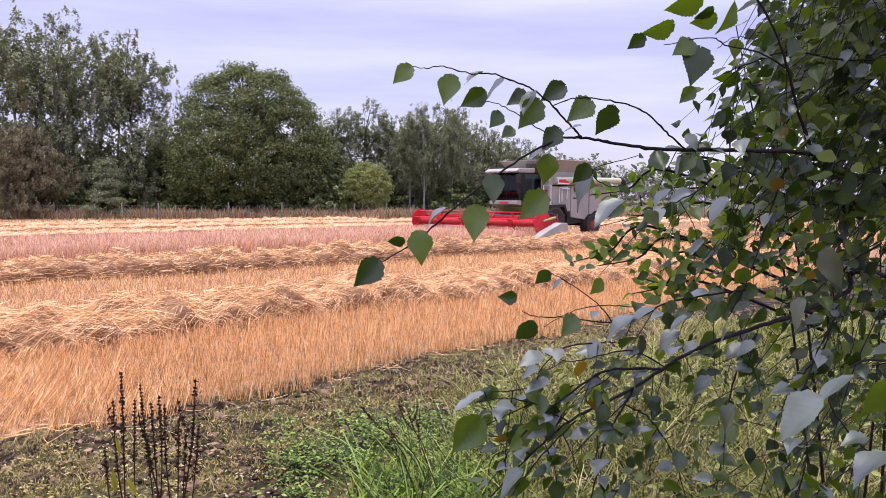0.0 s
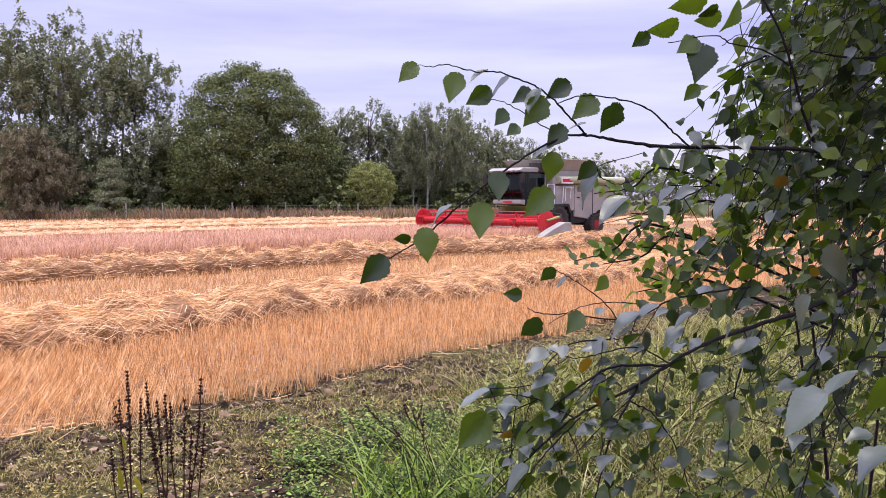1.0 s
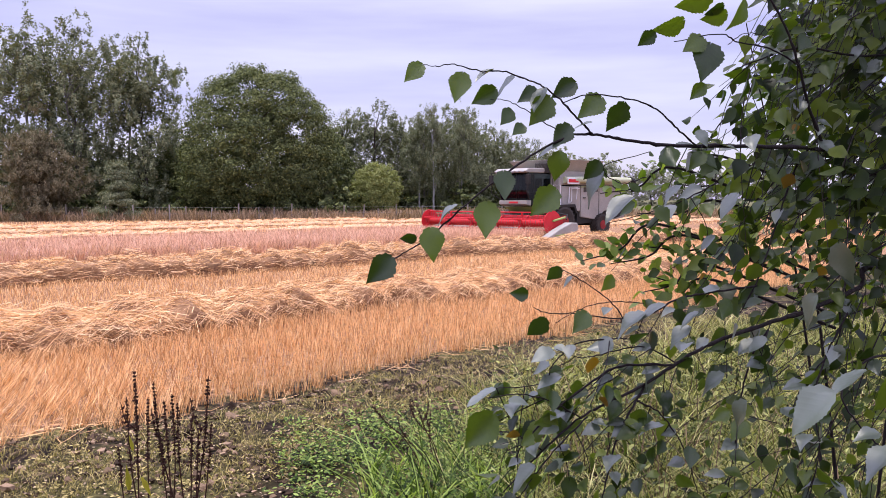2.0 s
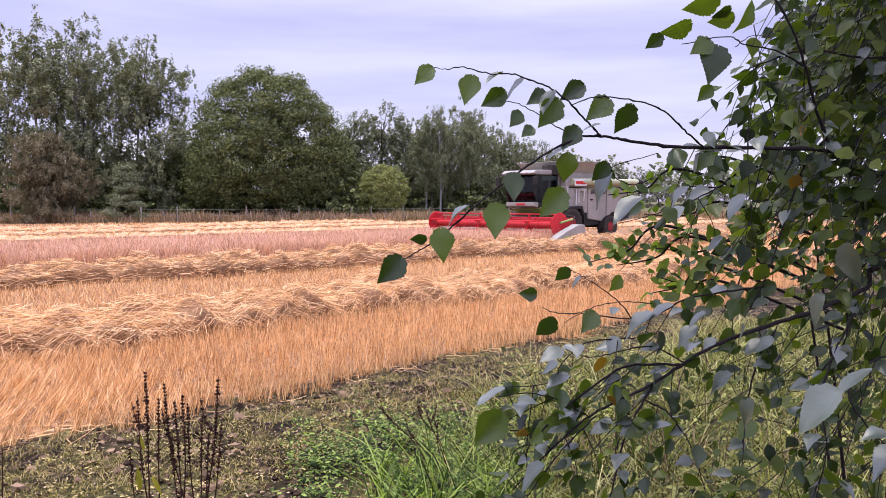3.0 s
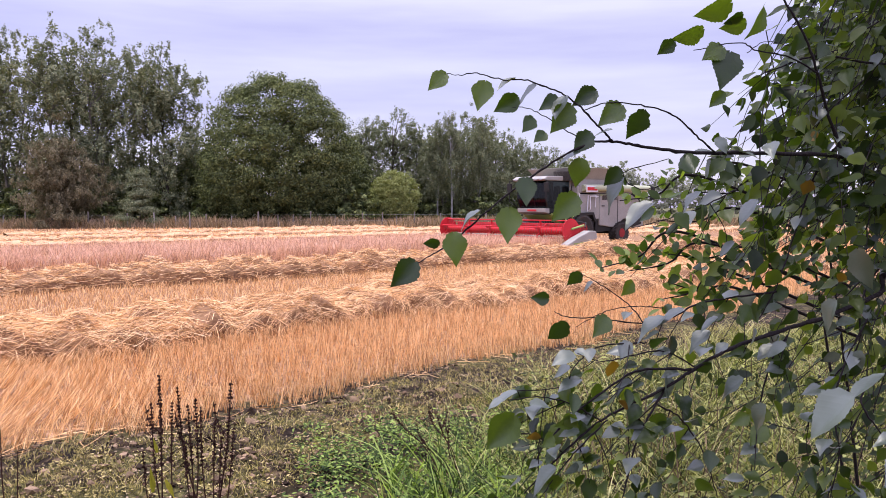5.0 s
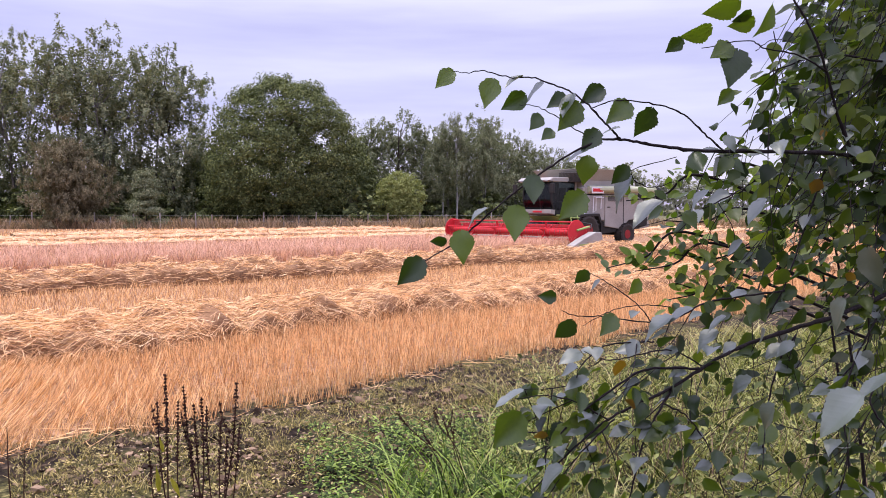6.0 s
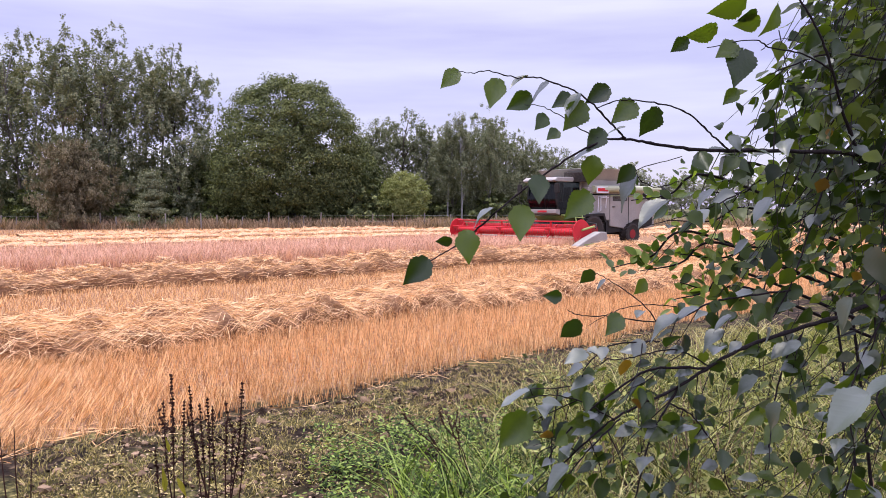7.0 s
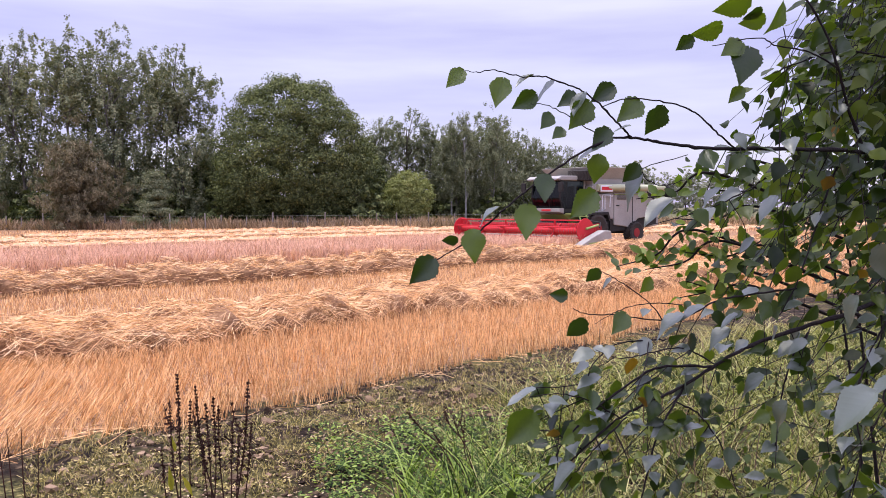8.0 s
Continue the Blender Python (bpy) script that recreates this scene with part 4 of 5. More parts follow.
# ---- near birch: branches and leaves that hang before the camera ----
def leaf_material(name, cols, rough, glow):
    """Birch leaf with side veins: a glossy face and light through the blade."""
    m = surface(name, cols, rough, 9.0, 0.0, rand="object", through_light=glow, spec=0.7, detail_scale=60.0, rand_amount=0.7, ior=1.55)
    n, l = m.node_tree.nodes, m.node_tree.links
    co, sep = n.new("ShaderNodeTexCoord"), n.new("ShaderNodeSeparateXYZ")
    l.new(co.outputs["UV"], sep.inputs[0])

    def math_node(op, a, b):
        k = n.new("ShaderNodeMath")
        k.operation = op
        for i, v in ((0, a), (1, b)):
            if isinstance(v, float):
                k.inputs[i].default_value = v
            else:
                l.new(v, k.inputs[i])
        return k.outputs[0]
    vein = math_node("SINE", math_node("MULTIPLY", math_node("SUBTRACT", sep.outputs["Y"], math_node("MULTIPLY", math_node("ABSOLUTE", sep.outputs["X"], 0.0), 0.75)), 27.0), 0.0)
    sharp = math_node("POWER", math_node("ABSOLUTE", vein, 0.0), 6.0)
    bp = n.new("ShaderNodeBump")
    bp.inputs["Strength"].default_value, bp.inputs["Distance"].default_value = 0.04, 0.002
    l.new(sharp, bp.inputs["Height"])
    l.new(bp.outputs["Normal"], n["Principled BSDF"].inputs["Normal"])
    return m


M["near_leaf"] = leaf_material("birch_leaf", [(0.020, 0.040, 0.002), (0.036, 0.066, 0.004), (0.092, 0.136, 0.010)], 0.4, 0.38)
# paler copy of the leaf: sky sheen put into colour and raised IOR
M["sheen_leaf"] = leaf_material("sheen_birch_leaf", [(0.050, 0.072, 0.040), (0.075, 0.100, 0.066), (0.115, 0.145, 0.10)], 0.42, 0.15)
M["sheen_leaf"].node_tree.nodes["Principled BSDF"].inputs["IOR"].default_value = 1.85
M["yellow_leaf"] = leaf_material("yellowed_birch_leaf", [(0.14, 0.075, 0.008), (0.26, 0.15, 0.012)], 0.5, 0.3)
M["twig"] = surface("dark_birch_twig", [(0.010, 0.007, 0.007), (0.026, 0.018, 0.018)], 0.6, 30.0, 0.3, rand="", detail_scale=200.0)
M["hedge_leaf"] = surface("hedge_foliage", [(0.018, 0.034, 0.006), (0.065, 0.105, 0.018), (0.18, 0.24, 0.045)], 0.32, 3.0, 0.0, through_light=0.38, spec=0.5)
M["far_near_leaf"] = surface("inner_birch_foliage", [(0.010, 0.020, 0.003), (0.040, 0.066, 0.008), (0.125, 0.160, 0.022)], 0.42, 6.0, 0.0, through_light=0.45, spec=0.4)

EYE = np.array([0.003, -0.044, 1.903])


def sight(u, v, d):
    """A place fitted to the camera's view: u to the right and v up for each metre ahead, d metres ahead of the camera's
    start.
    """
    return EYE + np.array([u * d, d, v * d])


def leaf_shape(r, teeth=11, cols=(-1, -0.5, 0, 0.5, 1)):
    """Corners, faces and flat coordinates of one birch leaf: base at 0, tip at y = 1, folded along its midrib."""
    ys = np.concatenate([[0.0], np.linspace(0.04, 0.96, teeth * 2), [1.0]])
    wide = np.interp(ys, [0, 0.08, 0.22, 0.36, 0.6, 0.8, 0.93, 1], [0.02, 0.22, 0.36, 0.38, 0.26, 0.12, 0.04, 0.0])
    wide[1:-1] *= 1 + 0.048 * np.where(np.arange(len(ys) - 2) % 2, 1, -1) + r.normal(0, 0.02, len(ys) - 2)
    fold, curl, twist = r.uniform(0.08, 0.45), r.uniform(-0.4, 0.1), r.normal(0, 0.16)
    rip = r.uniform(0, 6)
    v, uv = [], []
    for y, w in zip(ys, wide):
        for k in cols:
            z = abs(k) * w * fold + curl * (y - 0.3) ** 2 + twist * k * w * y + 0.018 * math.sin(9 * y + rip + k) * abs(k)
            v.append((k * w, y - 0.06 * abs(k) * (1 if y < 0.12 else 0), z))
            uv.append((k * w, y))
    c = len(cols)
    q = [(c * i + j, c * i + j + 1, c * i + j + c + 1, c * i + j + c) for i in range(len(ys) - 1) for j in range(c - 1)]
    return np.array(v), np.array(q), np.array(uv)


leaf_rng = np.random.default_rng(17)
SHAPES = [leaf_shape(leaf_rng) for _ in range(7)]


def leaf_mesh(shape, material):
    v, q, uv = shape
    me = raw_mesh("leaf", v, q, material, True)
    lay = me.uv_layers.new(name="flat")
    lay.data.foreach_set("uv", uv[q.ravel()].astype(np.float32).ravel())
    return me


LEAF = [leaf_mesh(s, M["near_leaf"]) for s in SHAPES]
SHEEN = [leaf_mesh(s, M["sheen_leaf"]) for s in SHAPES[2:6]]
YELLOW = [leaf_mesh(s, M["yellow_leaf"]) for s in SHAPES[:3]]
birch = thing("birch_tree", "birch with dark twigs and green, partly yellowing, drooping leaves", "tree", (1.75, 2.05, 0))
UNDO = Matrix.Translation((-1.75, -2.05, 0))
leaf_count = [0]


def leaf_pose(base, tip, normal):
    """The pose of a leaf from its base to its tip, its face turned towards normal."""
    y = Vector(tip) - Vector(base)
    size = y.length
    y.normalize()
    z = Vector(normal) - y * y.dot(Vector(normal))
    z.normalize()
    x = y.cross(z)
    m = Matrix((x, y, z)).transposed().to_4x4()
    return Matrix.Translation(base) @ m @ Matrix.Diagonal((size, size, size, 1))


def hang_leaf(base, tip, normal, r, yellow=False):
    # green leaves whose face turns up get the copy with painted sheen
    kinds = YELLOW if yellow else SHEEN if normal[2] > 0.42 else LEAF
    ob = new("leaf", kinds[r.integers(0, len(kinds))])
    ob.parent = birch
    ob.matrix_basis = UNDO @ leaf_pose(base, tip, normal)
    leaf_count[0] += 1
    return ob


def branch(points, r0, r1, sides=6, steps=7, wobble=0.0015, seed=0):
    """A twig through view-fitted points (u, v, d); returns its line."""
    line = smooth_line([sight(*p) for p in points], steps)
    r = np.random.default_rng(seed + len(points))
    line[1:-1] += r.normal(0, wobble, (len(line) - 2, 3)) * 0.4
    f = np.linspace(0, 1, len(line))
    rad = (r0 + (r1 - r0) * f) * (0.62 if r0 > 0.003 else 0.85)
    rad[3::7] *= 1.25
    b = mesh_part("branch", tube(line, rad, sides), M["twig"], birch, smooth=True)
    b.matrix_basis = UNDO
    return line


BRIGHT = np.array([0.15, -1.0, -0.12])
FLAT = np.array([-0.75, -0.12, 0.62])
GREEN, PALE, DARK = np.array([0.1, -1.0, 0.05]), np.array([-0.5, -0.3, 0.8]), np.array([0.3, -0.8, -0.5])

trunk_line = smooth_line([(1.75, 2.05, -0.1), (1.72, 2.03, 1.0), (1.68, 2.0, 2.2), (1.66, 2.02, 4.2)], 6)
tr = mesh_part("trunk", tube(trunk_line, np.linspace(0.07, 0.03, len(trunk_line)), 10), M["birch_bark"], birch, "pale birch trunk", True)
tr.matrix_basis = UNDO

LINES = []
# upper bough and the arching twigs at its end
LINES.append(branch([(0.86, -0.05, 1.98), (0.5560, 0.0198, 1.55), (0.4856, 0.0466, 1.42), (0.4570, 0.0586, 1.36), (0.3649, 0.0621, 1.28), (0.2801, 0.0628, 1.22), (0.2234, 0.0684, 1.2), (0.1844, 0.0761, 1.18), (0.1491, 0.0775, 1.16)], 0.0075, 0.0026, 8))
twig_low = branch([(0.1491, 0.0775, 1.16), (0.1033, 0.0551, 1.15), (0.0539, 0.0198, 1.14), (0.0114, -0.0135, 1.13), (-0.0313, -0.0512, 1.13), (-0.0599, -0.0691, 1.13), (-0.0828, -0.0834, 1.13)], 0.0022, 0.0009)
twig_up = branch([(0.1738, 0.0782, 1.17), (0.1545, 0.0972, 1.17), (0.1240, 0.1286, 1.17), (0.0992, 0.1425, 1.17), (0.0605, 0.1558, 1.17), (0.0323, 0.1565, 1.18), (0.0007, 0.1648, 1.18), (-0.0225, 0.1627, 1.18)], 0.0018, 0.0008)
branch([(-0.0225, 0.1627, 1.18), (-0.0309, 0.1634, 1.18), (-0.0394, 0.1648, 1.18)], 0.0006, 0.0006)
branch([(0.3048, 0.0621, 1.22), (0.2833, 0.0811, 1.2), (0.2582, 0.1049, 1.19), (0.2297, 0.1188, 1.18), (0.1944, 0.1251, 1.18), (0.1662, 0.1265, 1.17), (0.1367, 0.1167, 1.17)], 0.0017, 0.0009)
branch([(0.1420, 0.0775, 1.16), (0.1137, 0.0923, 1.16), (0.0888, 0.1091, 1.16), (0.0641, 0.1202, 1.17), (0.0451, 0.1216, 1.17)], 0.0011, 0.0006)
branch([(0.2418, 0.0233, 1.2), (0.2099, 0.0163, 1.19), (0.1884, 0.0374, 1.18), (0.2448, 0.0551, 1.2)], 0.0009, 0.0008)
# rising bough at the upper right
LINES.append(branch([(0.4641, 0.0572, 1.38), (0.4412, 0.1181, 1.36), (0.4294, 0.1634, 1.34), (0.4105, 0.2118, 1.33), (0.3814, 0.2600, 1.33)], 0.0048, 0.0026))
branch([(0.4294, 0.1620, 1.34), (0.3938, 0.1828, 1.32), (0.3550, 0.1904, 1.3), (0.3302, 0.2008, 1.29), (0.2743, 0.1918, 1.29)], 0.0018, 0.0008)
branch([(0.3410, 0.1877, 1.3), (0.3617, 0.2015, 1.3), (0.3934, 0.1966, 1.3)], 0.0008, 0.0006)
LINES.append(branch([(0.5729, 0.1773, 1.5), (0.5028, 0.1738, 1.42), (0.4323, 0.1842, 1.38), (0.3835, 0.1703, 1.36), (0.3487, 0.1565, 1.36)], 0.003, 0.001))
# lower bough
LINES.append(branch([(0.85, -0.2, 1.95), (0.5600, -0.0963, 1.5), (0.5120, -0.1157, 1.43), (0.4556, -0.1423, 1.38), (0.3987, -0.1611, 1.34), (0.3489, -0.1784, 1.31), (0.2991, -0.2024, 1.28), (0.2493, -0.2366, 1.26), (0.1992, -0.2629, 1.23), (0.1561, -0.2879, 1.2), (0.1058, -0.3343, 1.17), (0.0625, -0.3824, 1.15)], 0.0085, 0.0016, 8))
LINES.append(branch([(0.2777, -0.2147, 1.27), (0.2130, -0.2169, 1.25), (0.1772, -0.2366, 1.23), (0.1271, -0.2754, 1.2), (0.0876, -0.3195, 1.17), (0.0733, -0.3490, 1.16)], 0.0028, 0.001))
LINES.append(branch([(0.2457, -0.2388, 1.26), (0.2246, -0.2754, 1.24), (0.2071, -0.3158, 1.22), (0.1898, -0.3898, 1.2)], 0.0026, 0.0015))
LINES.append(branch([(0.2316, -0.2607, 1.25), (0.2644, -0.2791, 1.26), (0.2941, -0.3232, 1.26), (0.3133, -0.3824, 1.27)], 0.0018, 0.0009))
LINES.append(branch([(0.3833, -0.1135, 1.36), (0.3262, -0.1221, 1.3), (0.2835, -0.1308, 1.27), (0.2480, -0.1495, 1.25), (0.2158, -0.1560, 1.24), (0.1548, -0.1495, 1.22), (0.1175, -0.1481, 1.21), (0.1010, -0.1409, 1.21)], 0.0022, 0.0008))
branch([(0.2158, -0.1560, 1.24), (0.1990, -0.1336, 1.24), (0.1651, -0.1085, 1.23), (0.1436, -0.0963, 1.23), (0.1343, -0.0920, 1.23)], 0.0012, 0.0006)
branch([(0.2406, -0.1358, 1.26), (0.2012, -0.1336, 1.24), (0.1690, -0.1401, 1.23), (0.1476, -0.1502, 1.22), (0.1284, -0.1611, 1.22)], 0.0011, 0.0006)
LINES.append(branch([(0.2197, -0.1806, 1.25), (0.1910, -0.1821, 1.24), (0.1552, -0.1886, 1.22), (0.1266, -0.2133, 1.2), (0.1124, -0.2388, 1.19), (0.0476, -0.2461, 1.17)], 0.0016, 0.0008))
LINES.append(branch([(0.4566, 0.0726, 1.4), (0.4293, 0.0374, 1.4), (0.4031, -0.0476, 1.38), (0.3831, -0.1085, 1.36), (0.3626, -0.1481, 1.35)], 0.0022, 0.0012))
LINES.append(branch([(0.5529, -0.0548, 1.5), (0.5110, -0.0834, 1.46), (0.4909, -0.1264, 1.42), (0.4889, -0.1770, 1.4), (0.4718, -0.2060, 1.4), (0.4440, -0.2425, 1.38), (0.4237, -0.2937, 1.36)], 0.0035, 0.0014))
LINES.append(branch([(0.3990, -0.1698, 1.34), (0.3783, -0.2060, 1.33), (0.3652, -0.2644, 1.32), (0.3593, -0.3232, 1.32), (0.3499, -0.3898, 1.32)], 0.0022, 0.001))
LINES.append(branch([(0.5868, -0.2060, 1.4), (0.5293, -0.2060, 1.34), (0.4947, -0.2498, 1.28), (0.5177, -0.2937, 1.27), (0.5476, -0.3232, 1.27)], 0.0028, 0.0012))
LINES.append(branch([(0.3305, 0.0163, 1.36), (0.2813, -0.0085, 1.3), (0.2389, -0.0227, 1.27), (0.1964, -0.0334, 1.25)], 0.0014, 0.0007))

LINES.append(branch([(0.1633, -0.2849, 1.2), (0.1198, -0.2607, 1.18), (0.0801, -0.2534, 1.16), (0.0404, -0.2585, 1.14)], 0.0016, 0.0007))
LINES.append(branch([(0.1130, -0.3269, 1.17), (0.0767, -0.3048, 1.15), (0.0477, -0.3026, 1.14), (0.0297, -0.3158, 1.13)], 0.0014, 0.0007))
LINES.append(branch([(0.1705, -0.2827, 1.2), (0.1311, -0.3232, 1.17), (0.1024, -0.3601, 1.15), (0.0771, -0.3973, 1.14)], 0.0016, 0.0007))
LINES.append(branch([(0.2849, -0.2133, 1.28), (0.2414, -0.1915, 1.25), (0.1984, -0.1988, 1.23), (0.1625, -0.2060, 1.2), (0.1301, -0.1951, 1.19)], 0.0016, 0.0007))
LINES.append(branch([(0.4987, -0.1481, 1.4), (0.4718, -0.2060, 1.36), (0.4590, -0.2644, 1.33), (0.4679, -0.3232, 1.3), (0.4553, -0.3898, 1.28)], 0.0022, 0.001))

# leaves that hang clear of the rest, fitted to the camera's view: u and v of base and tip, distance, face
ALONE = [
    [(-0.0394, 0.1648, -0.0647, 0.1418, 1.18, GREEN), (0.0113, 0.1537, 0.0000, 0.1133, 1.18, GREEN), (0.0521, 0.1342, 0.0190, 0.1140, 1.17, DARK), (0.0746, 0.1488, 0.0479, 0.1202, 1.17, PALE), (0.0478, 0.1578, 0.0239, 0.1432, 1.18, PALE),
     (0.0726, 0.1077, 0.0579, 0.0881, 1.16, GREEN), (0.0876, 0.0881, 0.0714, 0.0747, 1.16, GREEN), (0.1042, 0.1321, 0.0789, 0.1174, 1.17, GREEN), (0.1119, 0.1342, 0.0974, 0.1028, 1.16, PALE), (0.1205, 0.1230, 0.0918, 0.0846, 1.16, GREEN),
     (0.1520, 0.1412, 0.1191, 0.1216, 1.17, GREEN), (0.1846, 0.1230, 0.1539, 0.0958, 1.18, GREEN)],
    [(0.2129, 0.1161, 0.1887, 0.0768, 1.18, DARK), (0.1722, 0.0923, 0.1469, 0.0846, 1.16, PALE), (0.1455, 0.0881, 0.1217, 0.0586, 1.16, GREEN), (0.1315, 0.0642, 0.1005, 0.0480, 1.15, PALE), (0.1330, 0.0551, 0.1263, 0.0148, 1.15, GREEN),
     (0.1827, 0.0431, 0.1617, 0.0177, 1.17, GREEN), (0.1871, 0.0290, 0.1621, -0.0178, 1.17, PALE), (0.0624, 0.0304, 0.0639, -0.0092, 1.14, GREEN), (0.1284, 0.0078, 0.0932, -0.0284, 1.15, GREEN), (0.0043, -0.0107, -0.0256, -0.0355, 1.13, PALE), (0.0412, -0.0085, 0.0392, -0.0583, 1.14, BRIGHT)],
    [(-0.0299, -0.0405, -0.0257, -0.0877, 1.13, BRIGHT), (-0.0799, -0.0776, -0.1144, -0.1142, 1.12, BRIGHT), (0.1342, -0.0905, 0.1158, -0.1085, 1.23, GREEN), (0.1493, -0.1020, 0.1366, -0.1164, 1.23, PALE), (0.0930, -0.1243, 0.0673, -0.1228, 1.21, BRIGHT), (0.1154, -0.1553, 0.0912, -0.1821, 1.21, BRIGHT),
     (0.1691, -0.1481, 0.1500, -0.1770, 1.22, GREEN), (-0.0484, -0.0505, -0.0712, -0.0533, 1.16, DARK), (0.0512, -0.2476, 0.0137, -0.2695, 1.16, PALE), (0.0491, -0.2791, 0.0094, -0.3276, 1.12, GREEN), (0.1340, -0.2293, 0.1017, -0.2476, 1.19, PALE), (0.1023, -0.3490, 0.0698, -0.3884, 1.12, PALE)],
    [(0.2857, 0.2174, 0.2440, 0.2010, 1.28, (0.25, -0.62, -0.72)), (0.2500, 0.2030, 0.2270, 0.1850, 1.28, GREEN), (0.3200, 0.2500, 0.2715, 0.2290, 1.28, (0.2, -0.7, -0.7)), (0.3344, 0.2366, 0.3080, 0.2230, 1.28, (0.25, -0.7, -0.6)), (0.3607, 0.2449, 0.3393, 0.2008, 1.3, (0.75, -0.7, -0.1)), (0.3107, 0.1946, 0.2823, 0.1773, 1.29, GREEN), (0.3199, 0.1883, 0.3083, 0.1384, 1.29, GREEN), (0.3388, 0.2256, 0.3040, 0.2160, 1.29, DARK),
     (0.3125, 0.1391, 0.2932, 0.1181, 1.27, GREEN), (0.5227, -0.2242, 0.4734, -0.2607, 0.98, FLAT), (0.4818, -0.2534, 0.4242, -0.3121, 0.96, FLAT), (0.5803, -0.2242, 0.5304, -0.2827, 0.95, GREEN), (0.3724, -0.2644, 0.3560, -0.3048, 1.12, PALE), (0.4587, -0.1264, 0.4456, -0.1698, 1.2, PALE)],
    [(0.4854, -0.0619, 0.5050, -0.1192, 1.15, PALE), (0.5694, -0.3232, 0.5201, -0.3676, 1.0, PALE), (0.3428, -0.2279, 0.3109, -0.2556, 1.22, PALE), (0.3956, -0.1806, 0.3710, -0.2002, 1.28, PALE), (0.3557, 0.0021, 0.3316, -0.0334, 1.3, PALE), (0.2984, -0.1661, 0.2702, -0.1951, 1.24, PALE),
     (0.2408, -0.1481, 0.2018, -0.1806, 1.22, PALE), (0.2657, -0.1372, 0.2302, -0.1589, 1.22, PALE), (0.3089, -0.1481, 0.2842, -0.1698, 1.22, PALE), (0.2845, 0.0127, 0.2601, -0.0135, 1.2, PALE), (0.2244, -0.0014, 0.1857, -0.0370, 1.2, PALE), (0.3284, -0.0512, 0.3074, -0.0726, 1.25, PALE)],
]
for rows in ALONE:
    for bu, bv, tu, tv, d, face in rows:
        face = np.array(face) + leaf_rng.normal(0, 0.13, 3)
        hang_leaf(sight(bu, bv, d), sight(bu + 0.93 * (tu - bu), bv + 0.93 * (tv - bv), d + leaf_rng.uniform(-0.02, 0.02)), face, leaf_rng)
for bu, bv, tu, tv, d in [(0.3129, -0.0991, 0.3076, -0.1207, 1.25), (0.4225, 0.0269, 0.4077, -0.0064, 1.32), (0.1934, -0.2585, 0.1863, -0.2754, 1.2), (0.0767, -0.3011, 0.0637, -0.3232, 1.14), (0.4315, 0.0853, 0.4071, 0.0726, 1.32), (0.4684, -0.0905, 0.4546, -0.1085, 1.4), (0.1769, -0.2060, 0.1643, -0.2425, 1.22), (0.5073, 0.0339, 0.4867, 0.0127, 1.4)]:
    hang_leaf(sight(bu, bv, d), sight(bu + 0.55 * (tu - bu), bv + 0.55 * (tv - bv), d + 0.02), GREEN + leaf_rng.normal(0, 0.4, 3), leaf_rng, True)


def mass_edge(v):
    """Sideways slope, fitted to the camera's view, at which the dense foliage begins, by height."""
    return np.interp(v, [-0.42, -0.36, -0.29, -0.245, -0.20, -0.15, -0.10, -0.04, 0.02, 0.08, 0.14, 0.2, 0.3], [0.055, 0.026, 0.022, 0.033, 0.127, 0.217, 0.250, 0.228, 0.253, 0.278, 0.311, 0.354, 0.379])


def random_leaf(base, r, size):
    """Base, tip and face of a leaf that droops from its twig."""
    down = np.array([r.normal(-0.35, 0.5), r.normal(-0.1, 0.45), -abs(r.normal(0.75, 0.4))])
    tip = base + unit(down) * size
    if r.uniform() < 0.42:
        down[2] *= 0.3
        tip = base + unit(down) * size
        return tip, unit(np.array([r.normal(-0.25, 0.3), r.normal(-0.4, 0.2), 0.85]))
    face = unit(np.array([r.normal(0.0, 0.55), r.normal(-0.5, 0.5), r.normal(0.0, 0.4)]))
    return tip, face


# leaves along the boughs
for line in LINES:
    seg = np.linalg.norm(np.diff(line, axis=0), axis=1)
    along = np.concatenate([[0], np.cumsum(seg)])
    step = 0.021
    for a in np.arange(0.02, along[-1], step):
        p = np.array([np.interp(a, along, line[:, i]) for i in range(3)])
        u, v, d = (p[0] - EYE[0]) / (p[1] - EYE[1]), (p[2] - EYE[2]) / (p[1] - EYE[1]), p[1]
        if u > 0.62 or u < mass_edge(v) - 0.01 or leaf_rng.uniform() < 0.3:
            continue
        base = p + leaf_rng.normal(0, 0.012, 3)
        tip, face = random_leaf(base, leaf_rng, leaf_rng.uniform(0.024, 0.044))
        hang_leaf(base, tip, face, leaf_rng)


def leaf_cloud(rows, shapes):
    """Many leaves joined: rows of base, tip and face."""
    vs, qs, at = [], [], 0
    for i, (base, tip, face) in enumerate(rows):
        v, q, _ = shapes[i % len(shapes)]
        m = np.array(leaf_pose(base, tip, face))
        vs.append(v @ m[:3, :3].T + m[:3, 3])
        qs.append(q + at)
        at += len(v)
    return np.concatenate(vs), np.concatenate(qs)


LIGHT_SHAPES = []
for _ in range(5):
    v, q, uv = leaf_shape(leaf_rng, 4, (-1, 0, 1))
    LIGHT_SHAPES.append((v, q, uv))

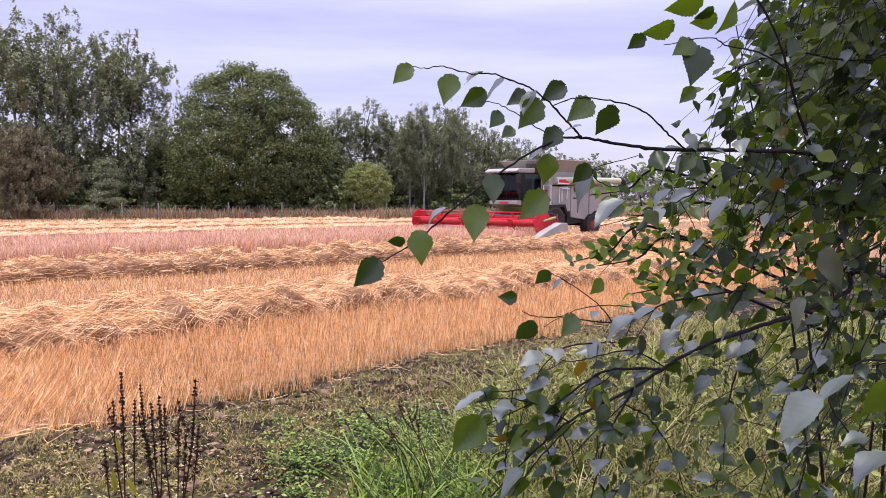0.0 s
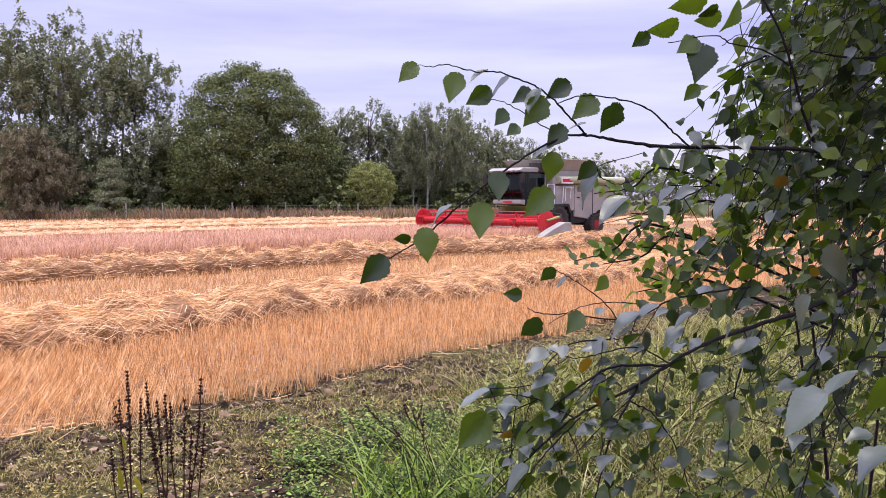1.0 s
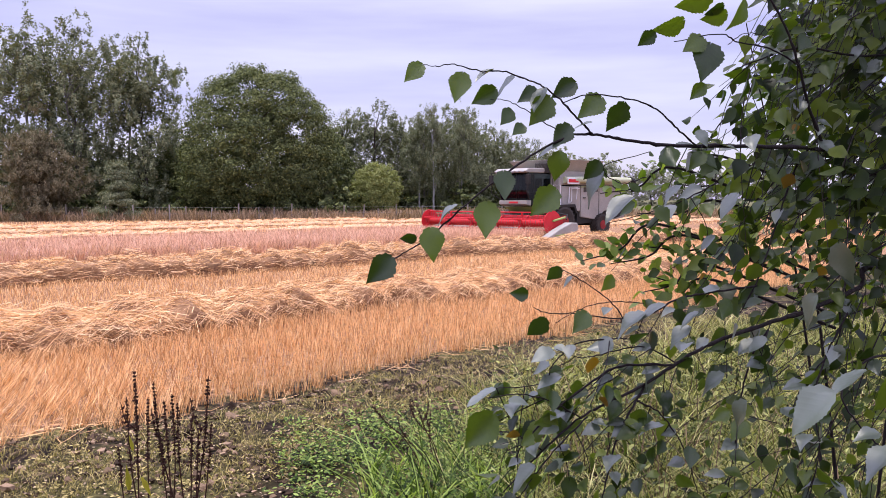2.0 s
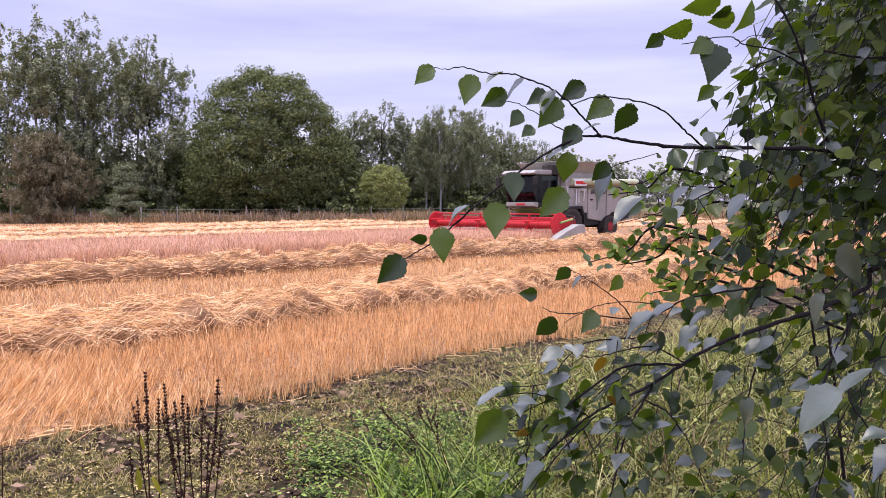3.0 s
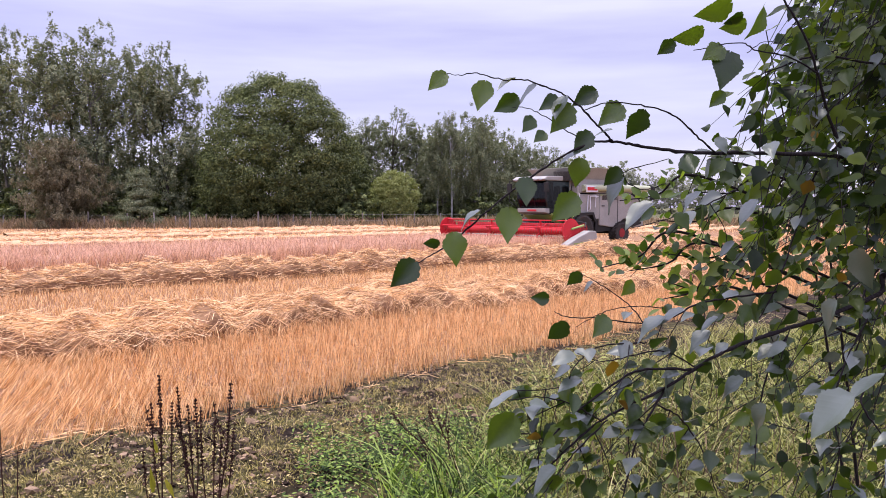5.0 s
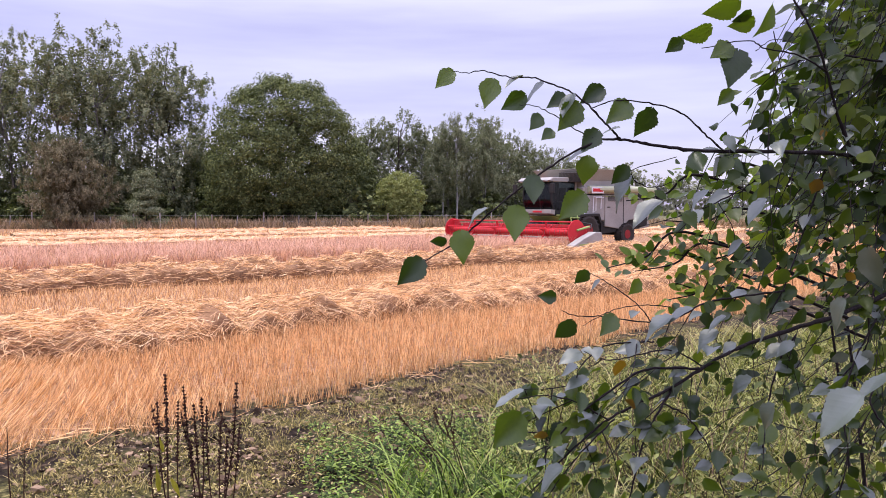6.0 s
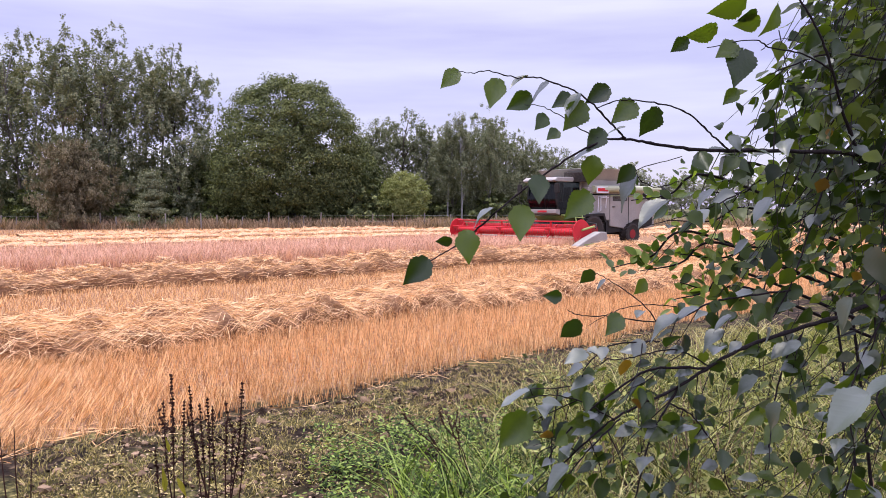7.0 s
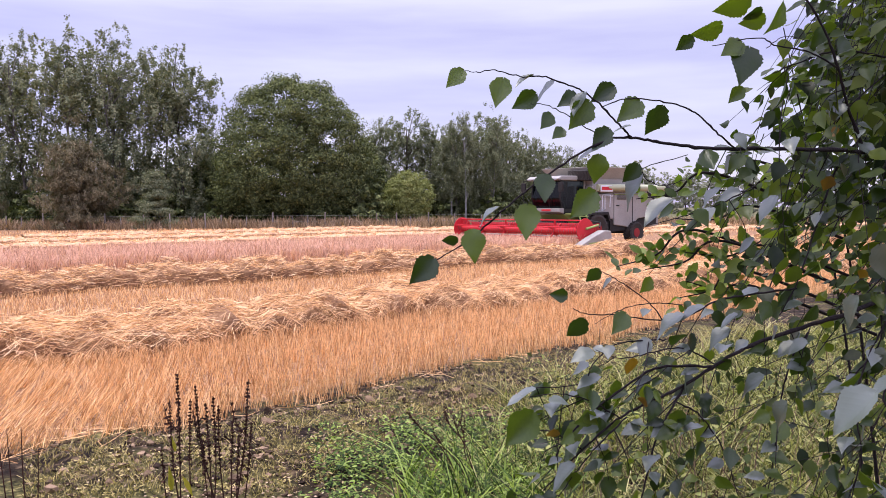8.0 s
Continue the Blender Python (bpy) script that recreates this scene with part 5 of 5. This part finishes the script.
# short side twigs of the boughs, with their leaves
M["spray_leaf"] = surface("birch_spray_foliage", [(0.011, 0.024, 0.002), (0.030, 0.056, 0.004), (0.100, 0.140, 0.012)], 0.4, 6.0, 0.0, through_light=0.45, spec=0.6, ior=1.55)
rows, twigs = [], []
for line in LINES:
    seg = np.linalg.norm(np.diff(line, axis=0), axis=1)
    along = np.concatenate([[0], np.cumsum(seg)])
    for a in np.arange(0.03, along[-1], 0.045):
        p = np.array([np.interp(a, along, line[:, i]) for i in range(3)])
        u, v = (p[0] - EYE[0]) / (p[1] - EYE[1]), (p[2] - EYE[2]) / (p[1] - EYE[1])
        if u > 0.66 or u < mass_edge(v) + 0.02 or leaf_rng.uniform() < (0.55 if v < -0.05 else 0.2):
            continue
        end = p + np.array([leaf_rng.normal(-0.03, 0.04), leaf_rng.normal(0.02, 0.05), -abs(leaf_rng.normal(0.08, 0.04))])
        twigs.append(tube(smooth_line([p, (p + end) / 2 + leaf_rng.normal(0, 0.006, 3), end], 4), np.linspace(0.001, 0.0005, 9), 4))
        for f in np.linspace(0.3, 1, leaf_rng.integers(2, 5)):
            b = p + (end - p) * f + leaf_rng.normal(0, 0.008, 3)
            tip, face = random_leaf(b, leaf_rng, leaf_rng.uniform(0.022, 0.042))
            rows.append((b, tip, face))
spray = stuff("spray_foliage", leaf_cloud(rows, SHAPES), M["spray_leaf"], "birch leaves on short twigs", "", True, birch)
spray.matrix_basis = UNDO
spray = stuff("spray_twig_mass", joined(*twigs), M["twig"], "thin dark twigs", "", True, birch)
spray.matrix_basis = UNDO

# inner foliage behind the boughs, in hanging sprays
rows, twigs = [], []
tries = 0
while len(rows) < 3600 and tries < 14000:
    tries += 1
    v = leaf_rng.uniform(-0.42, 0.32)
    u = leaf_rng.uniform(0.1, 0.70)
    inside = (u - mass_edge(v)) / 0.10
    dense = np.interp(v, [-0.4, -0.2, -0.08, 0.0, 0.3], [0.06, 0.08, 0.14, 0.34, 1.25]) * np.interp(u, [0.2, 0.34, 0.45], [0.5, 0.9, 1.3])
    if inside < 0.3 or leaf_rng.uniform() > min(1.0, inside * 0.5) * dense:
        continue
    d = leaf_rng.uniform(1.35, 2.5)
    p = sight(u, v, d)
    end = p + np.array([leaf_rng.normal(-0.07, 0.05), leaf_rng.normal(-0.03, 0.05), leaf_rng.normal(-0.12, 0.06)])
    twigs.append(tube(smooth_line([p + (p - end) * 0.6 + [0.03, 0.02, 0.0], p, end], 4), np.linspace(0.0014, 0.0006, 9), 4))
    for f in np.linspace(-0.3, 1, leaf_rng.integers(4, 9)):
        b = p + (end - p) * f + leaf_rng.normal(0, 0.012, 3)
        tip, face = random_leaf(b, leaf_rng, leaf_rng.uniform(0.024, 0.044))
        rows.append((b, tip, face))
inner = stuff("foliage", leaf_cloud(rows, LIGHT_SHAPES), M["far_near_leaf"], "inner birch leaves", "", True, birch)
inner.matrix_basis = UNDO
inner = stuff("twig_mass", joined(*twigs), M["twig"], "thin dark twigs", "", True, birch)
inner.matrix_basis = UNDO

# unseen crown added above the view, to shade the boughs and verge
rows, twigs = [], []
for _ in range(430):
    a, h = leaf_rng.uniform(0, 2 * math.pi), leaf_rng.uniform(0, 1)
    out = 2.6 * math.sqrt(leaf_rng.uniform(0.02, 1)) * (1 - 0.5 * h)
    p = np.array([1.25 + out * math.cos(a), 1.7 + out * math.sin(a), 2.9 + 3.4 * h])
    if p[2] < 2.15 + 0.42 * max(p[1], 0.4):
        continue
    start = np.array([1.66, 2.02, p[2] + 0.2])
    twigs.append(tube(smooth_line([start, (start + p) / 2 + [0, 0, 0.15], p], 3), np.linspace(0.008, 0.001, 7), 4))
    for k in range(24):
        b = p + leaf_rng.normal(0, 0.16, 3)
        if b[2] < 2.1 + 0.40 * max(b[1], 0.4):
            continue
        tip, face = random_leaf(b, leaf_rng, leaf_rng.uniform(0.05, 0.075))
        rows.append((b, tip, face))
for n_, vq, mt, lb in (("crown", leaf_cloud(rows, LIGHT_SHAPES), M["far_near_leaf"], "unseen birch leaves added overhead for shade"), ("crown_twigs", joined(*twigs), M["twig"], "thin dark twigs")):
    over = stuff(n_, vq, mt, lb, "", True, birch)
    over.matrix_basis = UNDO

# ---- hedge shrub with small oval leaves, a little farther off ----
oval = [(np.array([(x * w, y, abs(x) * w * 0.25 - 0.1 * y * y) for y, w in ((0, 0.02), (0.2, 0.22), (0.5, 0.3), (0.8, 0.2), (1, 0.02)) for x in (-1, 0, 1)]),
         np.array([(3 * i + j, 3 * i + j + 1, 3 * i + j + 4, 3 * i + j + 3) for i in range(4) for j in range(2)]), None)]
hedge = thing("hedge_shrub", "green hedge shrub with small oval leaves beside the field", "shrub", (1.6, 3.3, 0))
HU = Matrix.Translation((-1.6, -3.3, 0))
h_rng = np.random.default_rng(23)
M["bright_hedge_leaf"] = surface("bright_hedge_foliage", [(0.035, 0.062, 0.008), (0.095, 0.150, 0.020), (0.23, 0.30, 0.05)], 0.4, 3.0, 0.0, through_light=0.45, spec=0.5)
rows, bright, stems = [], [], []
SPRAYS = [(0.1613, -0.0798, 0.2604, -0.0334, 2.9), (0.1970, -0.0834, 0.2962, -0.0476, 2.9), (0.1852, 0.0056, 0.2805, 0.0374, 2.9), (0.2403, -0.1192, 0.3183, -0.0834, 2.9), (0.2317, -0.0192, 0.3381, -0.0050, 3.0), (0.2809, 0.0163, 0.3657, 0.0304, 3.0), (0.2466, -0.0619, 0.3534, -0.0548, 2.95), (0.2593, 0.0374, 0.3369, 0.0515, 3.0), (0.2472, -0.0977, 0.3330, -0.1049, 2.9)]
for tu, tv, bu, bv, d in SPRAYS:
    ln = smooth_line([sight(bu + 0.15, bv - 0.06, d + 0.1), sight(bu, bv, d), sight((tu + bu) / 2, (tv + bv) / 2 - 0.008, d), sight(tu, tv, d - 0.05)], 7)
    stems.append(tube(ln, np.linspace(0.007, 0.0018, len(ln)), 5))
    for f in np.linspace(0.3, 1, 30):
        i = f * (len(ln) - 1)
        p = ln[int(i)] + h_rng.normal(0, 0.022, 3)
        tip = p + unit(h_rng.normal(size=3) + [-0.5, -0.2, 0.3]) * h_rng.uniform(0.034, 0.056)
        bright.append((p, tip, h_rng.normal(0, 0.5, 3) + [0, -0.6, 0.6]))
for _ in range(13000):
    v = h_rng.uniform(-0.30, 0.40)
    u = h_rng.uniform(0.26, 0.74)
    lim = np.interp(v, [-0.3, -0.1, -0.06, 0.0, 0.06, 0.2, 0.4], [0.5, 0.40, 0.30, 0.31, 0.34, 0.38, 0.40])
    if u < lim + h_rng.exponential(0.03):
        continue
    if h_rng.uniform() < np.interp(v, [-0.12, -0.05, 0.05, 0.1], [0.93, 0.72, 0.55, 0.25]):
        continue
    p = sight(u, v, h_rng.uniform(2.7, 4.0))
    tip = p + unit(h_rng.normal(size=3) + [-0.3, -0.2, -0.2]) * h_rng.uniform(0.035, 0.075)
    rows.append((p, tip, h_rng.normal(0, 0.6, 3) + [0, -0.4, 0.25]))
for k in range(10):
    a = sight(h_rng.uniform(0.5, 0.7), -0.5, 3.3)
    a[2] = 0.0
    b = sight(h_rng.uniform(0.34, 0.7), h_rng.uniform(-0.05, 0.3), h_rng.uniform(3.0, 3.7))
    ln = smooth_line([a, (a + b) / 2 + h_rng.normal(0, 0.1, 3) + [0.08, 0, 0.15], b], 6)
    stems.append(tube(ln, np.linspace(0.009, 0.002, len(ln)), 5))
for n_, vq, mt in (("foliage", leaf_cloud(rows, oval), M["hedge_leaf"]), ("young_foliage", leaf_cloud(bright, oval), M["bright_hedge_leaf"]), ("stem_mass", joined(*stems), M["twig"])):
    ob = stuff(n_, vq, mt, "", "", True, hedge)
    ob.matrix_basis = HU

# ---- headland: grass, weeds, clods, litter ----
M["grass"] = surface("verge_grass", [(0.009, 0.013, 0.003), (0.068, 0.088, 0.018), (0.38, 0.39, 0.13)], 0.55, 1.2, 0.0, through_light=0.3)
M["lush"] = surface("lush_weed_leaf", [(0.008, 0.018, 0.004), (0.075, 0.13, 0.024), (0.36, 0.46, 0.12)], 0.5, 2.0, 0.0, through_light=0.35)
M["moss_grass"] = surface("short_mossy_grass", [(0.055, 0.050, 0.017), (0.29, 0.24, 0.085), (0.60, 0.48, 0.22)], 0.8, 1.5, 0.0, through_light=0.2)
M["pale_grass"] = surface("bleached_grass", [(0.15, 0.15, 0.05), (0.32, 0.30, 0.12), (0.55, 0.50, 0.24)], 0.6, 2.0, 0.0, through_light=0.25)
M["clod"] = surface("dry_clod", [(0.018, 0.011, 0.007), (0.075, 0.048, 0.028), (0.30, 0.205, 0.125)], 0.95, 6.0, 0.7)
M["litter"] = surface("leaf_litter", [(0.025, 0.015, 0.010), (0.12, 0.078, 0.046), (0.50, 0.38, 0.25)], 0.8, 3.0, 0.0)
M["dock"] = surface("dead_dock", [(0.018, 0.008, 0.006), (0.045, 0.020, 0.014), (0.075, 0.034, 0.022)], 0.85, 12.0, 0.0)
v_rng = np.random.default_rng(29)


def on_ground(xy, lift=0.0):
    return np.concatenate([xy, (ground_height(xy[:, 0], xy[:, 1]) + lift)[:, None]], -1)


def verge_places(n, u0, u1, d0, d1, gap=0.1):
    u, d = v_rng.uniform(u0, u1, n), v_rng.uniform(d0, d1, n)
    xy = np.stack([u * d, d], -1)
    s, q = xy @ ROW, xy @ OFF
    return xy[q < edge_q(s) - gap]


def grass_blades(xy, height, width, material, name, label, bend=0.5):
    n = len(xy)
    z = ground_height(xy[:, 0], xy[:, 1])
    stuff(name, stalks(xy, z, height, v_rng.uniform(0.1, bend, n) * 1.6, width, v_rng, 4, 0.18), material, label, "grass")


xy = verge_places(90000, -0.62, 0.45, 4.2, 12.5, 0.16)
patchy = wave(xy[:, 0], xy[:, 1], 0.5, 3) + 0.5 * wave(xy[:, 0], xy[:, 1], 0.2, 7)
band = (edge_q(xy @ ROW) - xy @ OFF) < 1.7
xy = xy[(patchy > 0.24) | (band & (patchy > -0.5))]
n = len(xy)
grass_blades(xy, v_rng.uniform(0.012, 0.055, n) * np.where(v_rng.uniform(0, 1, n) < 0.06, 1.8, 1.0), v_rng.uniform(0.003, 0.007, n), M["moss_grass"], "short_grass", "short yellowish mossy grass on bare earth", 0.9)

xy = verge_places(30000, -0.16, 0.62, 4.0, 11.5, 1.3)
xy = xy[(xy[:, 0] / xy[:, 1] > 0.07 + v_rng.uniform(-0.13, 0.1, len(xy))) & (wave(xy[:, 0], xy[:, 1], 0.3, 9) > -0.12)]
n = len(xy)
tall = v_rng.uniform(0.1, 0.42, n) * (1 + 0.35 * wave(xy[:, 0], xy[:, 1], 0.5)) * np.clip((edge_q(xy @ ROW) - xy @ OFF - 0.8) / 1.8, 0.3, 1)
grass_blades(xy, tall, v_rng.uniform(0.006, 0.012, n), M["grass"], "verge_grass", "tangled green verge grass beside the birch", 0.9)
xy = xy[v_rng.choice(len(xy), 6500, replace=False)]
n = len(xy)
grass_blades(xy, v_rng.uniform(0.15, 0.4, n), v_rng.uniform(0.005, 0.010, n), M["pale_grass"], "bleached_grass", "pale dry grass stems among the green", 1.0)
M["dead_stem"] = surface("dead_weed_stem", [(0.05, 0.03, 0.018), (0.13, 0.085, 0.05), (0.30, 0.21, 0.13)], 0.8, 5.0, 0.0)
xy = verge_places(420, 0.1, 0.62, 4.0, 8.0, 1.3)
n = len(xy)
stuff("dead_stems", stalks(xy, ground_height(xy[:, 0], xy[:, 1]), v_rng.uniform(0.3, 0.75, n), v_rng.uniform(0.1, 0.8, n), v_rng.uniform(0.005, 0.010, n), v_rng, 4, 0.1),
      M["dead_stem"], "dry brown weed stems in the verge grass", "stems")
xy = verge_places(380, -0.12, 0.1, 4.0, 5.2, 1.2)
n = len(xy)
grass_blades(xy, v_rng.uniform(0.2, 0.5, n), v_rng.uniform(0.008, 0.016, n), M["lush"], "lush_grass", "lush bright green grass tufts", 0.8)


narrow = [(v * [0.72, 1, 1], q, uv) for v, q, uv in oval]


def weed_leaves(places, size, spread, high, per):
    rows = []
    for x, y in places:
        z = float(ground_height(np.array(x), np.array(y)))
        h = high * v_rng.uniform(0.5, 1.2)
        for k in range(per):
            a = v_rng.uniform(0, 2 * math.pi)
            f = v_rng.uniform(0, 1)
            b = np.array([x, y, z + h * f]) + np.append(v_rng.normal(0, spread, 2), 0)
            way = np.array([math.cos(a), math.sin(a), v_rng.normal(0.15, 0.35)])
            rows.append((b, b + unit(way) * size * v_rng.uniform(0.6, 1.3), [v_rng.normal(0, 0.4), v_rng.normal(-0.2, 0.4), 1]))
    return leaf_cloud(rows, narrow)


places = verge_places(420, -0.22, 0.09, 4.4, 6.6, 1.15)
keep = wave(places[:, 0], places[:, 1], 0.45, 2) + 1.6 * np.clip(places[:, 0] / places[:, 1] + 0.19, -0.2, 0.2) > -0.2
stuff("weeds", weed_leaves(places[keep], 0.034, 0.06, 0.2, 27), M["lush"], "bright green leafy weeds on the headland", "weeds", True)
places = verge_places(420, 0.05, 0.6, 4.4, 9.0, 1.3)
stuff("verge_weeds", weed_leaves(places, 0.062, 0.06, 0.36, 12), M["grass"], "dull green weeds among tall grass", "weeds", True)
places = verge_places(260, -0.6, -0.12, 4.3, 7.0, 0.5)
stuff("seedling_weeds", weed_leaves(places, 0.024, 0.04, 0.05, 12), M["moss_grass"], "small low weeds on bare earth", "weeds", True)

# clods and stones
ico = bmesh.new()
bmesh.ops.create_icosphere(ico, subdivisions=1, radius=1.0)
ico_v, ico_q = np.array([v.co[:] for v in ico.verts]), np.array([[v.index for v in f.verts] for f in ico.faces])
ico.free()
xy = verge_places(5200, -0.62, 0.05, 4.2, 8.5, 0.0)
keep = wave(xy[:, 0], xy[:, 1], 0.6, 5) > -0.25
rim_s = 20 * v_rng.uniform(0, 1, 2600) ** 1.3
xy = np.concatenate([xy[keep], plan(rim_s, edge_q(rim_s) + v_rng.normal(-0.03, 0.09, len(rim_s)))])
n = len(xy)
size = np.minimum(v_rng.lognormal(-4.45, 0.55, n), 0.05) * np.where(np.arange(n) < n - len(rim_s), 1.0, 0.62)
c = on_ground(xy) + size[:, None] * [0, 0, 0.25]
v = (c[:, None] + (ico_v[None] * (1 + 0.35 * v_rng.normal(size=(n, len(ico_v), 1))) * np.array([1, 1, 0.7]) * size[:, None, None])).reshape(-1, 3)
q = (ico_q[None] + (np.arange(n) * len(ico_v))[:, None, None]).reshape(-1, 3)
stuff("clods", (v, q), M["clod"], "dry crumbly clods and small stones on the headland", "clods")
# dead leaves and fallen straw
xy = verge_places(10000, -0.62, 0.3, 4.2, 10.0, 0.0)
n = len(xy)
cv, cq = cards(on_ground(xy, 0.012), v_rng.uniform(0.008, 0.026, n), v_rng, 3.0)
stuff("leaf_litter", (cv, cq), M["litter"], "brown dead leaves and chaff on the earth", "leaf litter")
s = 18 * v_rng.uniform(0, 1, 420) ** 1.6
q = edge_q(s) + v_rng.normal(0.02, 0.2, len(s)) + 0.02
xy = plan(s, q)
a = v_rng.uniform(0, 2 * math.pi, len(s))
ln = v_rng.uniform(0.1, 0.4, len(s)) * np.clip(1.3 - s * 0.05, 0.5, 1.3)
f = np.linspace(-0.5, 0.5, 3)
base = on_ground(xy, 0.02)
way = np.stack([np.cos(a), np.sin(a), v_rng.normal(0.05, 0.18, len(s))], -1) * ln[:, None]
pts = base[:, None] + way[:, None] * f[None, :, None]
pts[..., 2] = np.maximum(pts[..., 2], base[:, None, 2])
stuff("fallen_straw", ribbons(pts, np.full((len(s), 3), 0.002), unit(np.cross(way, v_rng.normal(size=way.shape)))), M["stubble"], "loose straw fallen along the stubble's edge", "straw")


# dead dock plants with dark seed heads
def dock_plant(place, stems, label):
    """stems: rows of tip x, tip y, tip height, and where the seeds begin."""
    ob = thing("dock_plant", label, "dock plant", place, "dead docks")
    for i, (tx, ty, h, start) in enumerate(stems):
        tip = np.array([tx, ty, h])
        mid = tip * [0.45, 0.45, 0.55] + v_rng.normal(0, 0.012, 3)
        main = smooth_line([(0.02 * i - 0.03, 0.01 * i, -0.03), mid, tip * [0.8, 0.8, 0.82], tip], 8)
        lines = [(main, start + 0.08, 0.0042)]
        for f in ((0.72,) if start <= 0.5 else ()):
            b = main[int(f * (len(main) - 1))]
            a = v_rng.uniform(0, 2 * math.pi)
            e = b + np.array([0.075 * math.cos(a), 0.03 * math.sin(a), 0.13]) * v_rng.uniform(0.7, 1.2)
            lines.append((smooth_line([b, (b + e) / 2 + [0.012 * math.cos(a), 0, -0.012], e], 8), 0.2, 0.0022))
        for line, lo, thick in lines:
            mesh_part("stem", tube(line, np.linspace(thick, 0.0013, len(line)), 6), M["dock"], ob, smooth=True)
            rows = []
            long = np.linalg.norm(np.diff(line, axis=0), axis=1).sum()
            for f in np.arange(lo, 0.995, 0.024 / long):
                k = f * (len(line) - 1)
                p = line[int(k)] + (line[min(int(k) + 1, len(line) - 1)] - line[int(k)]) * (k % 1)
                rows.append(p + v_rng.normal(0, 0.0055 * (1.4 - f), (max(5, int(15 * (1.2 - f))), 3)) * [1, 1, 0.5])
            if rows:
                pts_ = np.concatenate(rows)
                tagged(mesh_part("seed_head", cards(pts_, v_rng.uniform(0.007, 0.014, len(pts_)), v_rng, 0.0), M["dock"], ob), kind="stuff")
    return ob


def dock_base(u, d):
    x = EYE[0] + u * d
    return (x, EYE[1] + d, float(ground_height(np.array(x), np.array(EYE[1] + d))))


def tip_of(u, v, d, base):
    return tuple(sight(u, v, d) - np.array(base))


D1 = dock_base(-0.405, 2.6)
dock_plant(D1, [(*tip_of(-0.4089, -0.2206, 2.6, D1), 0.5), (*tip_of(-0.4205, -0.2541, 2.62, D1), 0.55), (*tip_of(-0.3924, -0.2541, 2.58, D1), 0.6), (*tip_of(-0.4324, -0.3195, 2.6, D1), 0.7)], "dead dark brown dock with beaded seed stems")
M["dock_leaf"] = surface("yellowing_dock_leaf", [(0.16, 0.17, 0.02), (0.34, 0.30, 0.04)], 0.5, 12.0, 0.0, rand="object", through_light=0.3)
for au, av, cu, cv, w in [(-0.4207, -0.3750, -0.4235, -0.3416, 0.3), (-0.4037, -0.3601, -0.3912, -0.3861, 0.3), (-0.4143, -0.3232, -0.4189, -0.3026, 0.3)]:
    a, b = sight(au, av, 2.55), sight(cu, cv, 2.55)
    lf = new("leaf", leaf_mesh((SHAPES[1][0] * [w, 1, 1], SHAPES[1][1], SHAPES[1][2]), M["dock_leaf"]))
    lf.parent = bpy.data.objects["dock_plant"]
    lf.matrix_basis = Matrix.Translation([-v for v in D1]) @ leaf_pose(a, b, (0.5, -0.8, 0.3))
D2 = dock_base(-0.349, 2.65)
dock_plant(D2, [(*tip_of(-0.3854, -0.2337, 2.65, D2), 0.5), (*tip_of(-0.3140, -0.2264, 2.65, D2), 0.5), (*tip_of(-0.3620, -0.2498, 2.68, D2), 0.6), (*tip_of(-0.3723, -0.2585, 2.62, D2), 0.6), (*tip_of(-0.3550, -0.2615, 2.68, D2), 0.6),
                (*tip_of(-0.3367, -0.2827, 2.6, D2), 0.65), (*tip_of(-0.3108, -0.2849, 2.65, D2), 0.65), (*tip_of(-0.3778, -0.3084, 2.6, D2), 0.7), (*tip_of(-0.3284, -0.3011, 2.6, D2), 0.6)], "dead dark brown dock, many-stemmed, on the headland")
D3 = dock_base(-0.616, 2.5)
dock_plant(D3, [(*tip_of(-0.6233, -0.2937, 2.5, D3), 1.0), (*tip_of(-0.6431, -0.3011, 2.5, D3), 1.0), (*tip_of(-0.6005, -0.3232, 2.5, D3), 1.0), (*tip_of(-0.6545, -0.3158, 2.5, D3), 1.0)], "bare dead brown stems leaning at the headland")
D4 = dock_base(-0.010, 4.9)
dock_plant(D4, [(*tip_of(-0.1039, -0.2644, 4.9, D4), 0.4), (*tip_of(-0.0563, -0.2607, 5.0, D4), 0.5), (*tip_of(-0.0448, -0.2681, 4.9, D4), 0.5), (*tip_of(-0.0680, -0.2937, 4.8, D4), 0.5), (*tip_of(-0.0354, -0.2754, 5.0, D4), 0.4)], "fallen dead dock with rusty seed stems among weeds")
